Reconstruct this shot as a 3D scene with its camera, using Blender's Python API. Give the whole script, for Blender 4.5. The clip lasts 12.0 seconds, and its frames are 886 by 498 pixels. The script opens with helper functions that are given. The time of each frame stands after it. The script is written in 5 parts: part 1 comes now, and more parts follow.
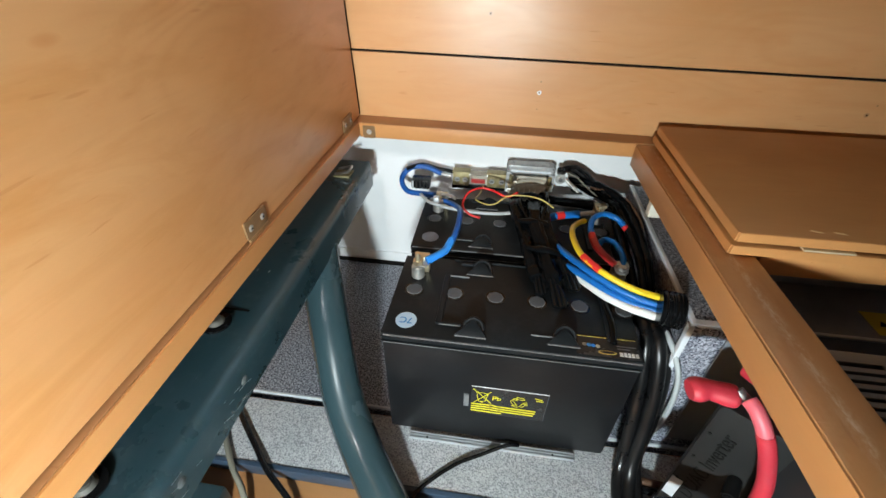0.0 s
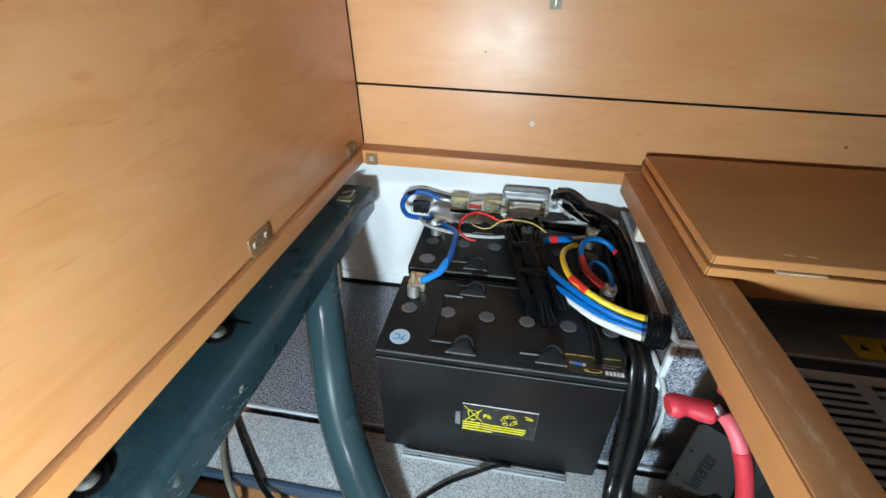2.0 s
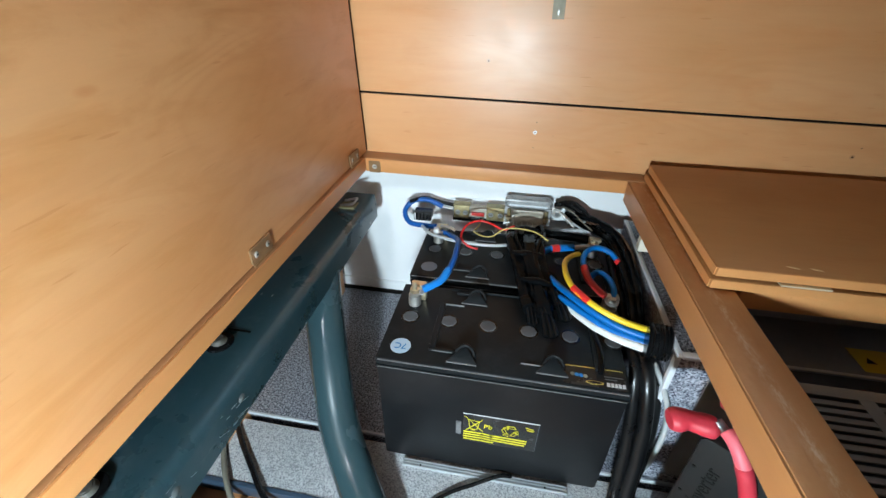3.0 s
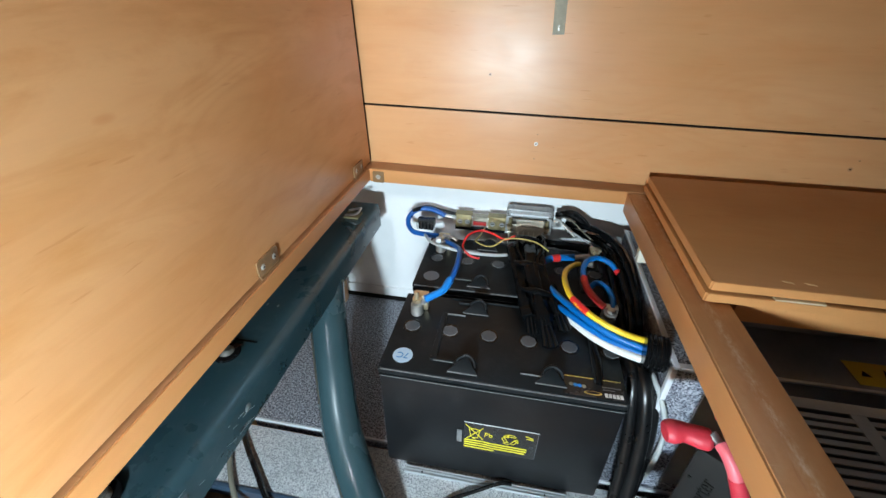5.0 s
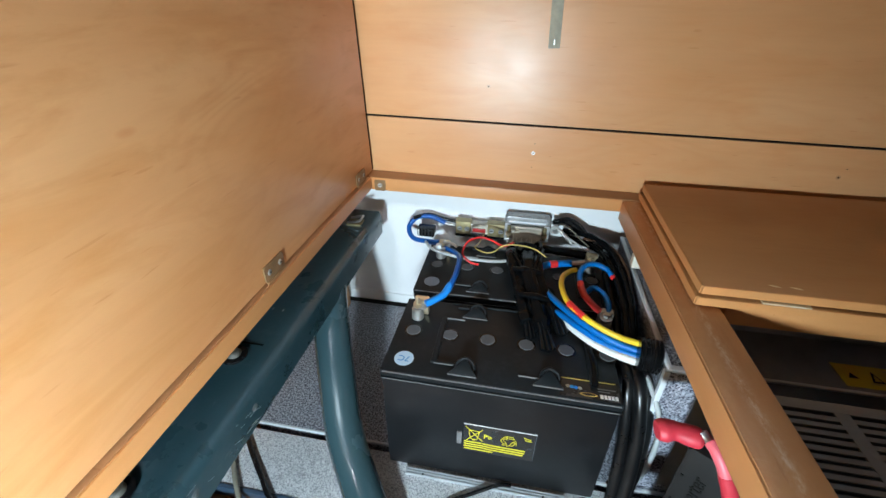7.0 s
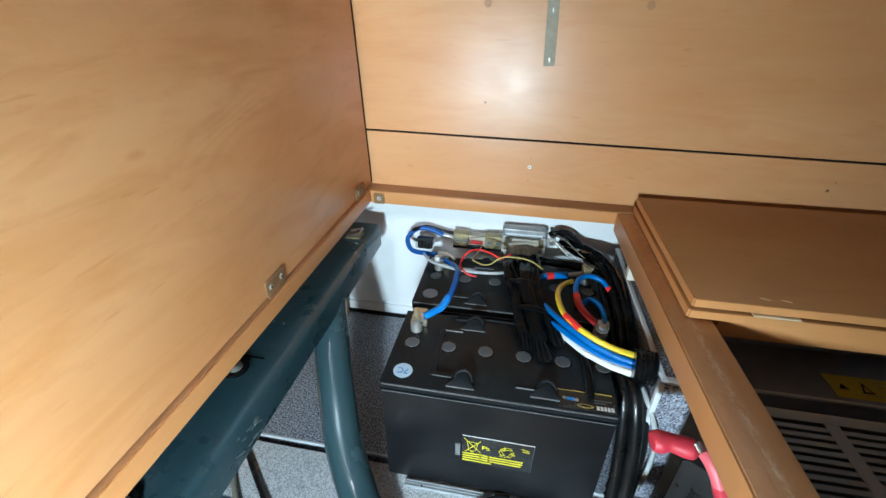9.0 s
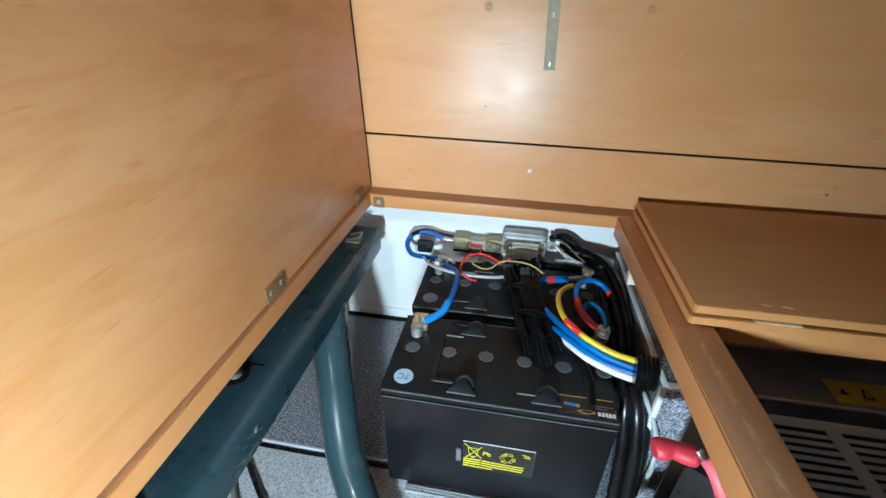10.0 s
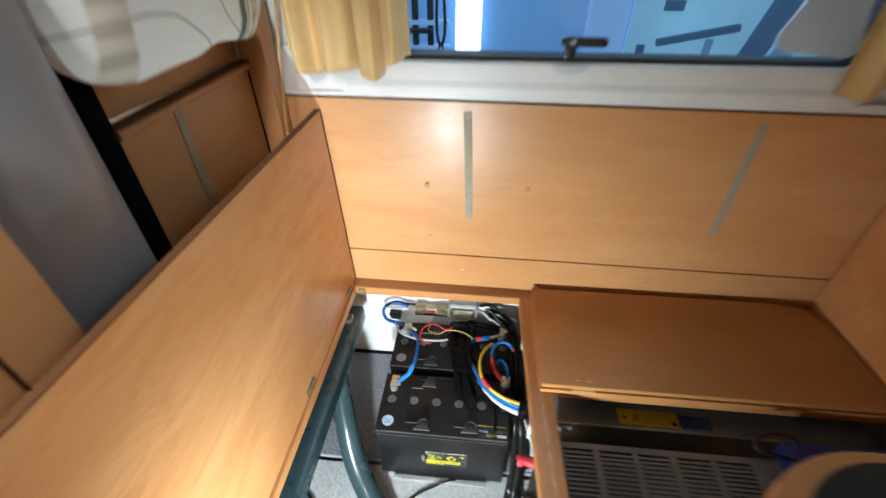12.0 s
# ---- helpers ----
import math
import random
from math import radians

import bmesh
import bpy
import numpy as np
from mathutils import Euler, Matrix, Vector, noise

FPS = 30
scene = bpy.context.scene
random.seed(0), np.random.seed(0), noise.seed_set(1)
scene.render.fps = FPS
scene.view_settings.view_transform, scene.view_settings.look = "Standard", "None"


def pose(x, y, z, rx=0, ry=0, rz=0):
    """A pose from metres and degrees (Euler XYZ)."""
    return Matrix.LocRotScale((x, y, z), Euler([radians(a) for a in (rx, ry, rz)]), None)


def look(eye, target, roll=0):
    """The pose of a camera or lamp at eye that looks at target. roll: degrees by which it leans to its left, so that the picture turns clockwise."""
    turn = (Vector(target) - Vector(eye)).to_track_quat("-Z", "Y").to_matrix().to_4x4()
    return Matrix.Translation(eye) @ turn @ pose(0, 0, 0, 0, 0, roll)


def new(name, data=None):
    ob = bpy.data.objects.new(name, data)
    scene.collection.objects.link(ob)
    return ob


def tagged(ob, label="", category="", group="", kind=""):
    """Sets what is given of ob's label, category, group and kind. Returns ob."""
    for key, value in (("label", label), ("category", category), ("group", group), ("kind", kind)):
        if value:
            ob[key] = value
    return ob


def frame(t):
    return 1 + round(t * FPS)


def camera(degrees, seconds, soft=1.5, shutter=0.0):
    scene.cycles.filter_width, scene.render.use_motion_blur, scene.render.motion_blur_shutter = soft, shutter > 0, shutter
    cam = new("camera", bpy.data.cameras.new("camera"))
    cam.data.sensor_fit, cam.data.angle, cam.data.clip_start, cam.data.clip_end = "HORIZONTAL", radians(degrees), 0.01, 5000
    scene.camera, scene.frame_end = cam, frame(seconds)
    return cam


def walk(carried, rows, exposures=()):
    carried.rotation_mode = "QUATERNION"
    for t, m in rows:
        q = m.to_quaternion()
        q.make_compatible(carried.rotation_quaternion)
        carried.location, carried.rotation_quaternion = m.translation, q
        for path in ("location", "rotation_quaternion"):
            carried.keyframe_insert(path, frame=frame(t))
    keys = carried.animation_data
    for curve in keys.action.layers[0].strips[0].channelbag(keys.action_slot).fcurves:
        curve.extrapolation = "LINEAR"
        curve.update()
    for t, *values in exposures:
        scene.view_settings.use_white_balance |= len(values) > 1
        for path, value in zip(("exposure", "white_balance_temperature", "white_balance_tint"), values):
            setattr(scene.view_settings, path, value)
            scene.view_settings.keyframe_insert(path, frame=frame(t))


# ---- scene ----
cam = camera(93.8, 12.0, soft=1.5, shutter=0.85)
PATH = [
    (0, (-0.04, 0.056, 0.667), (-0.252, 1.64, -0.536), 0.8),
    (0.5, (-0.034, 0.035, 0.67), (-0.265, 1.657, -0.476), 0.9),
    (1, (-0.027, 0.033, 0.672), (-0.271, 1.68, -0.436), 0.8),
    (1.5, (-0.02, 0.028, 0.67), (-0.275, 1.682, -0.425), 0.7),
    (2, (-0.015, 0.029, 0.676), (-0.276, 1.682, -0.419), 0.8),
    (2.5, (-0.02, 0.026, 0.684), (-0.288, 1.68, -0.407), 0.7),
    (3, (-0.011, 0.034, 0.682), (-0.296, 1.694, -0.396), 0.7),
    (5, (-0.007, 0.031, 0.701), (-0.312, 1.693, -0.368), 0.5),
    (5.5, (-0.007, 0.019, 0.702), (-0.309, 1.691, -0.353), 0.6),
    (6, (-0.004, 0.013, 0.704), (-0.307, 1.691, -0.341), 0.6),
    (6.5, (-0.01, 0.012, 0.705), (-0.314, 1.691, -0.338), 0.5),
    (7, (-0.003, 0.013, 0.71), (-0.314, 1.694, -0.329), 0.4),
    (9, (-0.002, 0.007, 0.723), (-0.308, 1.709, -0.281), 0.4),
    (9.5, (-0.015, 0.006, 0.73), (-0.317, 1.709, -0.273), 0.5),
    (10, (-0.007, 0.012, 0.729), (-0.304, 1.716, -0.275), 0.5),
    (10.5, (0.007, 0.023, 0.736), (-0.29, 1.725, -0.271), 0.4),
    (10.8, (-0.011, 0.0416, 0.8042), (-0.3016, 1.7278, -0.2312), 0.42),
    (11, (-0.014, 0.046, 0.863), (-0.303, 1.738, -0.163), 0.5),
    (11.2, (-0.0168, 0.0472, 0.9652), (-0.2948, 1.7232, -0.0894), 0.46),
    (11.5, (0.002, -0.016, 1.074), (-0.234, 1.658, 0.006), 0.2),
    (11.8, (0.0272, -0.0802, 1.1926), (-0.1214, 1.5116, -0.01), 0.02),
    (12, (0.061, -0.129, 1.261), (-0.093, 1.454, 0.048), -0.2),
]
EXPOSURES = [(0.0, -0.15, 6900, 11), (0.5, -0.15, 6600, 9), (3.0, -0.12, 6200, 8), (6.5, -0.1, 6150, 8), (9.5, -0.1, 5850, 4), (10.6, -0.05, 5750, 4), (11.5, 0.17, 5500, 0), (12.0, 0.42, 6800, 10)]
walk(cam, [(t, look(eye, target, roll)) for t, eye, target, roll in PATH], EXPOSURES)

# ---- world and light ----
world = bpy.data.worlds.new("world")
scene.world = world
world.use_nodes = True
wn = world.node_tree
sky = wn.nodes.new("ShaderNodeTexSky")
sky.sky_type, sky.sun_disc = "NISHITA", False
sky.sun_elevation, sky.sun_rotation = radians(35), radians(200)
wn.links.new(sky.outputs[0], wn.nodes["Background"].inputs[0])
wn.nodes["Background"].inputs[1].default_value = 0.08


def lamp(name, kind, m, power, colour, size, size_y=None):
    data = bpy.data.lights.new(name, kind)
    data.energy, data.color = power, colour
    if kind == "AREA":
        data.shape, data.size, data.size_y = "RECTANGLE", size, size_y or size
    else:
        data.shadow_soft_size = size
    ob = new(name, data)
    ob.matrix_world = m
    return ob


# the hand-held light, the side window's light and two added fill lamps
torch = lamp("hand_light", "SPOT", look((-0.090, -0.35, 0.445), (-0.34, 0.66, 0.03)), 58.0, (0.82, 0.98, 1.05), 0.030)
torch.data.spot_size, torch.data.spot_blend = radians(152), 1.0
lamp("window_light", "AREA", look((0.33, 0.93, 1.40), (0.33, -0.3, 0.55)), 1.2, (0.72, 0.86, 1.0), 0.9, 0.26)
# added fill with a narrow spread, aimed at the cab seat side
cab = lamp("fill_left", "AREA", look((-0.38, -0.72, 1.75), (-0.74, 0.18, 0.95)), 6.0, (0.96, 0.97, 1.0), 0.4, 0.3)
cab.data.spread = radians(58)
# added fill from behind, no opening stands there
lamp("fill_rear", "AREA", look((0.55, -1.76, 1.25), (-0.45, 0.3, 0.95)), 2.7, (1.0, 0.95, 0.88), 0.6, 1.3)


# ---- materials ----
def mat(name, colour=(0.5, 0.5, 0.5), rough=0.5, metal=0.0, coat=0.0, spec=0.5):
    m = bpy.data.materials.new(name)
    m.use_nodes = True
    b = m.node_tree.nodes["Principled BSDF"]
    b.inputs["Base Color"].default_value = (*colour, 1)
    b.inputs["Roughness"].default_value = rough
    b.inputs["Metallic"].default_value = metal
    b.inputs["Coat Weight"].default_value = coat
    b.inputs["Specular IOR Level"].default_value = spec
    return m, m.node_tree, b


def node(tree, kind, **values):
    n = tree.nodes.new(kind)
    for key, value in values.items():
        n.inputs[key.replace("_", " ")].default_value = value
    return n


def coords(tree, scale=(1, 1, 1)):
    tc = tree.nodes.new("ShaderNodeTexCoord")
    mp = tree.nodes.new("ShaderNodeMapping")
    mp.inputs["Scale"].default_value = scale
    tree.links.new(tc.outputs["Object"], mp.inputs["Vector"])
    return mp.outputs[0]


def noise_of(tree, vec, scale, detail=4, rough=0.55, distort=0.0):
    n = node(tree, "ShaderNodeTexNoise", Scale=scale, Detail=detail, Roughness=rough, Distortion=distort)
    tree.links.new(vec, n.inputs["Vector"])
    return n.outputs["Fac"]


def ramp(tree, fac, stops):
    r = tree.nodes.new("ShaderNodeValToRGB")
    el = r.color_ramp.elements
    while len(el) < len(stops):
        el.new(0.5)
    for e, (p, c) in zip(el, stops):
        e.position, e.color = p, (*c, 1)
    tree.links.new(fac, r.inputs[0])
    return r.outputs[0]


def mixed(tree, fac, a, b, mode="MIX"):
    m = tree.nodes.new("ShaderNodeMix")
    m.data_type, m.blend_type = "RGBA", mode
    for socket, value in ((m.inputs[0], fac), (m.inputs[6], a), (m.inputs[7], b)):
        if isinstance(value, (int, float)):
            socket.default_value = value
        elif isinstance(value, tuple):
            socket.default_value = (*value, 1)
        else:
            tree.links.new(value, socket)
    return m.outputs[2]


def bump(tree, bsdf, height, strength=0.2, distance=0.001):
    b = node(tree, "ShaderNodeBump", Strength=strength, Distance=distance)
    tree.links.new(height, b.inputs["Height"])
    tree.links.new(b.outputs[0], bsdf.inputs["Normal"])


def grey(v):
    return (v, v, v)


def wood(name, axis, light, dark, rough=0.33, swirl=1.0, lines=0.12, slant=0.0, spec=0.5, line=None, knot=None):
    """Printed fruitwood laminate: soft broad figure, arched growth lines and fine streaks along one axis."""
    m, t, b = mat(name, light, rough, spec=spec)
    long, cross = 1.7, 6.5
    sc = {"x": (long, cross, cross), "y": (cross, long, cross), "z": (cross, cross, long)}[axis]
    tilt = {"x": (0, slant, 0), "y": (slant, 0, 0), "z": (0, slant, 0)}[axis]

    def grain(k_cross, k_long):
        v = coords(t, tuple(q * (k_cross if q == cross else k_long) for q in sc))
        v.node.inputs["Rotation"].default_value = tilt
        return v

    broad = noise_of(t, grain(1.0, 1.0), 1.0, 2.5, 0.5, 0.5 * swirl)
    mid = tuple(0.5 * (p + q) for p, q in zip(light, dark))
    col = ramp(t, broad, [(0.32, dark), (0.50, mid), (0.68, light)])
    # arches: level lines of a smooth stretched field
    field = noise_of(t, grain(1.0, 1.2), 1.0, 2.0, 0.45, 0.45 * swirl)
    wave = node(t, "ShaderNodeMath")
    wave.operation = "MULTIPLY"
    wave.inputs[1].default_value = 44.0
    t.links.new(field, wave.inputs[0])
    fold = t.nodes.new("ShaderNodeMath")
    fold.operation = "PINGPONG"
    fold.inputs[1].default_value = 1.0
    t.links.new(wave.outputs[0], fold.inputs[0])
    arch = ramp(t, fold.outputs[0], [(0.0, grey(1.0)), (0.5, grey(0.3)), (1.0, grey(0.0))])
    faint = ramp(t, noise_of(t, grain(0.8, 1.8), 1.0, 3, 0.6), [(0.48, grey(0.0)), (0.66, grey(min(1.0, lines * 1.7)))])
    arch = mixed(t, 1.0, arch, faint, "MULTIPLY")
    tone = line or tuple(q * w for q, w in zip(dark, (0.97, 0.86, 0.72)))
    col = mixed(t, arch, col, tone)
    mottle = ramp(t, noise_of(t, grain(4.5, 4.0), 1.0, 5, 0.62, 0.6), [(0.46, grey(0.0)), (0.72, grey(min(1.0, lines * 3.2)))])
    col = mixed(t, mottle, col, tone)
    fine = noise_of(t, grain(11.0, 3.0), 2.0, 5, 0.65, 0.2)
    col = mixed(t, 0.3, col, ramp(t, fine, [(0.34, grey(0.90)), (0.62, grey(1.0))]), "MULTIPLY")
    # a few short soft darker dashes
    dash = ramp(t, noise_of(t, grain(22.0, 9.0), 1.6, 1, 0.3), [(0.735, grey(0.0)), (0.79, grey(0.45))])
    col = mixed(t, dash, col, tuple(q * w for q, w in zip(dark, (0.82, 0.70, 0.55))))
    if knot:
        at = coords(t, (0, 80, 210))
        at.node.inputs["Location"].default_value = (0, -80 * knot[0], -210 * knot[1])
        far = t.nodes.new("ShaderNodeVectorMath")
        far.operation = "LENGTH"
        t.links.new(at, far.inputs[0])
        spot = ramp(t, far.outputs["Value"], [(0.0, grey(0.6)), (0.5, grey(0.42)), (1.0, grey(0.0))])
        col = mixed(t, spot, col, tuple(q * w for q, w in zip(dark, (0.92, 0.80, 0.62))))
    t.links.new(col, b.inputs["Base Color"])
    rr = ramp(t, noise_of(t, coords(t), 14.0, 4), [(0.3, grey(rough - 0.03)), (0.75, grey(rough + 0.06))])
    t.links.new(rr, b.inputs["Roughness"])
    bump(t, b, fine, 0.05, 0.0006)
    return m


def worn(name, colour, rough, metal=0.0, vary=0.15, scale=18.0, bumpy=0.08, dust=0.0, coat=0.0, spec=0.5):
    """A plain surface with blotches, fine grain and some dust."""
    m, t, b = mat(name, colour, rough, metal, coat, spec)
    a = noise_of(t, coords(t), scale, 5, 0.6)
    f = noise_of(t, coords(t), scale * 14, 3, 0.6)
    lo = tuple(q * (1 - vary) for q in colour)
    hi = tuple(min(1, q * (1 + vary)) for q in colour)
    col = ramp(t, a, [(0.3, lo), (0.7, hi)])
    if dust:
        d = ramp(t, noise_of(t, coords(t), scale * 2.3, 6, 0.7), [(0.52, grey(0.0)), (0.8, grey(dust))])
        col = mixed(t, d, col, (0.36, 0.38, 0.40))
    t.links.new(col, b.inputs["Base Color"])
    t.links.new(ramp(t, a, [(0.25, grey(max(0.03, rough - 0.08))), (0.8, grey(min(1, rough + 0.1)))]), b.inputs["Roughness"])
    bump(t, b, f, bumpy, 0.0006)
    return m


def speckle(name, base, white, dark, scale=330.0, rough=0.5):
    """Terrazzo-print floor covering: pale ground, dark and white chips."""
    m, t, b = mat(name, base, rough)
    n1 = noise_of(t, coords(t), scale, 2, 0.5)
    n2 = noise_of(t, coords(t, (1, 1, 1.3)), scale * 1.4, 2, 0.5, 0.4)
    v = node(t, "ShaderNodeTexVoronoi", Scale=scale * 0.8)
    t.links.new(coords(t), v.inputs["Vector"])
    col = ramp(t, n1, [(0.40, base), (0.62, white)])
    col = mixed(t, ramp(t, n2, [(0.52, grey(0.0)), (0.57, grey(1.0))]), col, dark)
    col = mixed(t, ramp(t, v.outputs["Distance"], [(0.10, grey(0.7)), (0.18, grey(0.0))]), col, white)
    dirt = noise_of(t, coords(t), 9.0, 5, 0.6)
    col = mixed(t, 0.5, col, ramp(t, dirt, [(0.3, (0.76, 0.75, 0.73)), (0.65, (1, 1, 1))]), "MULTIPLY")
    t.links.new(col, b.inputs["Base Color"])
    bump(t, b, n1, 0.12, 0.0008)
    return m


WOOD_L, WOOD_D = (0.70, 0.385, 0.180), (0.61, 0.300, 0.120)
wood_wall = wood("wood_wall", "x", WOOD_L, WOOD_D, 0.34, 0.5, 0.14, 0.0, 0.55)
wood_lid = wood("wood_lid", "y", (0.72, 0.385, 0.170), (0.60, 0.280, 0.106), 0.36, 1.3, 0.23, 0.06, 0.4, (0.54, 0.232, 0.068), (0.297, 0.614))
wood_left = wood("wood_left", "y", (0.62, 0.335, 0.15), (0.52, 0.260, 0.10), 0.42, 0.6, 0.10)
# rail wood, its tops' grazing-light shade put into a darker colour
wood_rail_shaded = wood("wood_rail_shaded", "x", (0.38, 0.185, 0.078), (0.33, 0.150, 0.058), 0.42, 0.3, 0.05)
# seat boards: the panel's fruitwood, darkened in colour where little light reaches
wood_top_shaded = wood("wood_top_shaded", "x", (0.47, 0.225, 0.075), (0.40, 0.180, 0.056), 0.42, 0.5, 0.14)
wood_floor = wood("wood_floor", "x", (0.40, 0.20, 0.08), (0.30, 0.13, 0.05), 0.4, 0.6)
edge_light = wood("edge_light", "y", (0.62, 0.295, 0.105), (0.55, 0.245, 0.082), 0.45, 0.2, 0.05)
edge_mid = wood("edge_mid", "y", (0.58, 0.290, 0.118), (0.49, 0.230, 0.086), 0.45, 0.6, 0.12)
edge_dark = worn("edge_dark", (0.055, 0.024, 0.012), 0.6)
edge_brown = worn("edge_brown", (0.11, 0.048, 0.020), 0.65, spec=0.2)
seal_grey = worn("seal_grey", (0.045, 0.055, 0.066), 0.5)
# white cloth with the window's blue light put into its colour
blind_blue_lit = worn("blind_blue_lit", (0.56, 0.70, 0.86), 0.8, vary=0.05, scale=6.0)
groove_black = worn("groove_black", (0.005, 0.0045, 0.004), 0.8, spec=0.1)


def scuffed_rail():
    """The divider's top: fruitwood film with a pale rubbed streak along it."""
    m = wood("wood_rail_scuffed", "y", (0.60, 0.310, 0.128), (0.45, 0.215, 0.082), 0.36, 1.0, 0.25)
    t, b = m.node_tree, m.node_tree.nodes["Principled BSDF"]
    old = b.inputs["Base Color"].links[0].from_socket
    tc = t.nodes.new("ShaderNodeTexCoord")
    sep = t.nodes.new("ShaderNodeSeparateXYZ")
    t.links.new(tc.outputs["Object"], sep.inputs[0])
    drift = node(t, "ShaderNodeMath")
    drift.operation = "MULTIPLY_ADD"
    t.links.new(sep.outputs[1], drift.inputs[0])
    drift.inputs[1].default_value, drift.inputs[2].default_value = 0.037, -0.2565
    off = node(t, "ShaderNodeMath")
    off.operation = "ADD"
    t.links.new(sep.outputs[0], off.inputs[0])
    t.links.new(drift.outputs[0], off.inputs[1])
    sq = node(t, "ShaderNodeMath")
    sq.operation = "ABSOLUTE"
    t.links.new(off.outputs[0], sq.inputs[0])
    band = ramp(t, sq.outputs[0], [(0.0006, grey(1.0)), (0.0032, grey(0.45)), (0.0095, grey(0.0))])
    patch = ramp(t, noise_of(t, coords(t, (120, 40, 120)), 1.8, 7, 0.85), [(0.45, grey(0.0)), (0.64, grey(0.9))])
    old = mixed(t, ramp(t, noise_of(t, coords(t, (1, 0.6, 1)), 46.0, 4, 0.7), [(0.48, grey(0.0)), (0.72, grey(0.55))]), old, (0.56, 0.31, 0.14))
    cross = ramp(t, noise_of(t, coords(t, (9, 160, 9)), 1.0, 3, 0.6), [(0.70, grey(0.0)), (0.75, grey(0.5))])
    old = mixed(t, cross, old, (0.62, 0.38, 0.20))
    col = mixed(t, mixed(t, 1.0, band, patch, "MULTIPLY"), old, (0.74, 0.60, 0.46))
    t.links.new(col, b.inputs["Base Color"])
    return m


wood_rail_y = scuffed_rail()
white_board = worn("white_board", (0.86, 0.885, 0.90), 0.42, vary=0.04, scale=5.0, dust=0.10)
white_plastic = worn("white_plastic", (0.84, 0.86, 0.87), 0.35, vary=0.04, scale=8.0)
cream_plastic = worn("cream_plastic", (0.66, 0.62, 0.52), 0.4, vary=0.08, dust=0.2)
speckle_light = speckle("speckle_light", (0.40, 0.415, 0.43), (0.56, 0.575, 0.59), (0.225, 0.23, 0.25), 340.0)
speckle_dark = speckle("speckle_dark", (0.165, 0.177, 0.208), (0.41, 0.43, 0.48), (0.026, 0.028, 0.045), 250.0)
speckle_box = speckle("speckle_box", (0.23, 0.25, 0.30), (0.54, 0.56, 0.64), (0.030, 0.032, 0.060), 230.0)
trim_grey = worn("trim_grey", (0.52, 0.55, 0.58), 0.45, vary=0.07)
trim_pale = worn("trim_pale", (0.66, 0.70, 0.74), 0.4, vary=0.06)
trim_blue = worn("trim_blue", (0.035, 0.060, 0.095), 0.45)
battery_black = worn("battery_black", (0.0082, 0.0102, 0.0118), 0.45, vary=0.3, scale=16.0, bumpy=0.3, dust=0.028, spec=0.22)
battery_side = worn("battery_side", (0.0085, 0.0092, 0.0105), 0.36, vary=0.2, scale=9.0, bumpy=0.12, dust=0.018, spec=0.28)
cap_grey = worn("cap_grey", (0.075, 0.082, 0.092), 0.55, vary=0.15, dust=0.15)
steel_paint = worn("steel_paint", (0.018, 0.043, 0.053), 0.30, vary=0.12, scale=14.0, bumpy=0.05, dust=0.08, coat=0.3)
tube_paint = worn("tube_paint", (0.027, 0.054, 0.063), 0.26, vary=0.06, scale=5.0, bumpy=0.02, dust=0.0, coat=0.4)


def chipped(m):
    """Scattered pale specks and rubbed streaks on the paint."""
    t, b = m.node_tree, m.node_tree.nodes["Principled BSDF"]
    old = b.inputs["Base Color"].links[0].from_socket
    v = node(t, "ShaderNodeTexVoronoi", Scale=75.0)
    t.links.new(coords(t, (1, 0.45, 1)), v.inputs["Vector"])
    few = ramp(t, v.outputs["Color"], [(0.74, grey(0.0)), (0.80, grey(1.0))])
    dot = ramp(t, v.outputs["Distance"], [(0.06, grey(0.8)), (0.13, grey(0.0))])
    col = mixed(t, mixed(t, 1.0, few, dot, "MULTIPLY"), old, (0.62, 0.64, 0.62))
    streak = ramp(t, noise_of(t, coords(t, (40, 5, 40)), 3.0, 5, 0.75), [(0.64, grey(0.0)), (0.80, grey(0.55))])
    t.links.new(mixed(t, streak, col, (0.30, 0.36, 0.37)), b.inputs["Base Color"])


chipped(steel_paint)
pale_edge = worn("pale_edge", (0.15, 0.152, 0.155), 0.4, vary=0.3, scale=90.0)
bare_steel = worn("bare_steel", (0.55, 0.55, 0.54), 0.35, 1.0, vary=0.15, scale=60.0)
screw_steel = worn("screw_steel", (0.42, 0.40, 0.36), 0.38, 0.3, vary=0.2, scale=90.0)
bolt_steel = worn("bolt_steel", (0.070, 0.066, 0.056), 0.6, 0.2, vary=0.35, scale=90.0, spec=0.25)
chip_grey = worn("chip_grey", (0.115, 0.135, 0.140), 0.5, 0.2, vary=0.4, scale=120.0)
zinc = worn("zinc", (0.60, 0.63, 0.66), 0.42, 0.9, vary=0.12, scale=40.0)
brass = worn("brass", (0.66, 0.56, 0.38), 0.42, 0.85, vary=0.2, scale=60.0)
alloy = worn("alloy", (0.46, 0.49, 0.51), 0.48, 0.35, vary=0.1, scale=40.0)
nickel_brown = worn("nickel_brown", (0.24, 0.135, 0.060), 0.5, 0.1, vary=0.2, scale=60.0, spec=0.3)
brass_dull = worn("brass_dull", (0.30, 0.25, 0.13), 0.45, 0.6, vary=0.3, scale=70.0)
brass_bright = worn("brass_bright", (0.80, 0.70, 0.48), 0.35, 0.3, vary=0.1, scale=60.0)
scuff_pale = worn("scuff_pale", (0.66, 0.46, 0.24), 0.6, vary=0.15, scale=90.0)
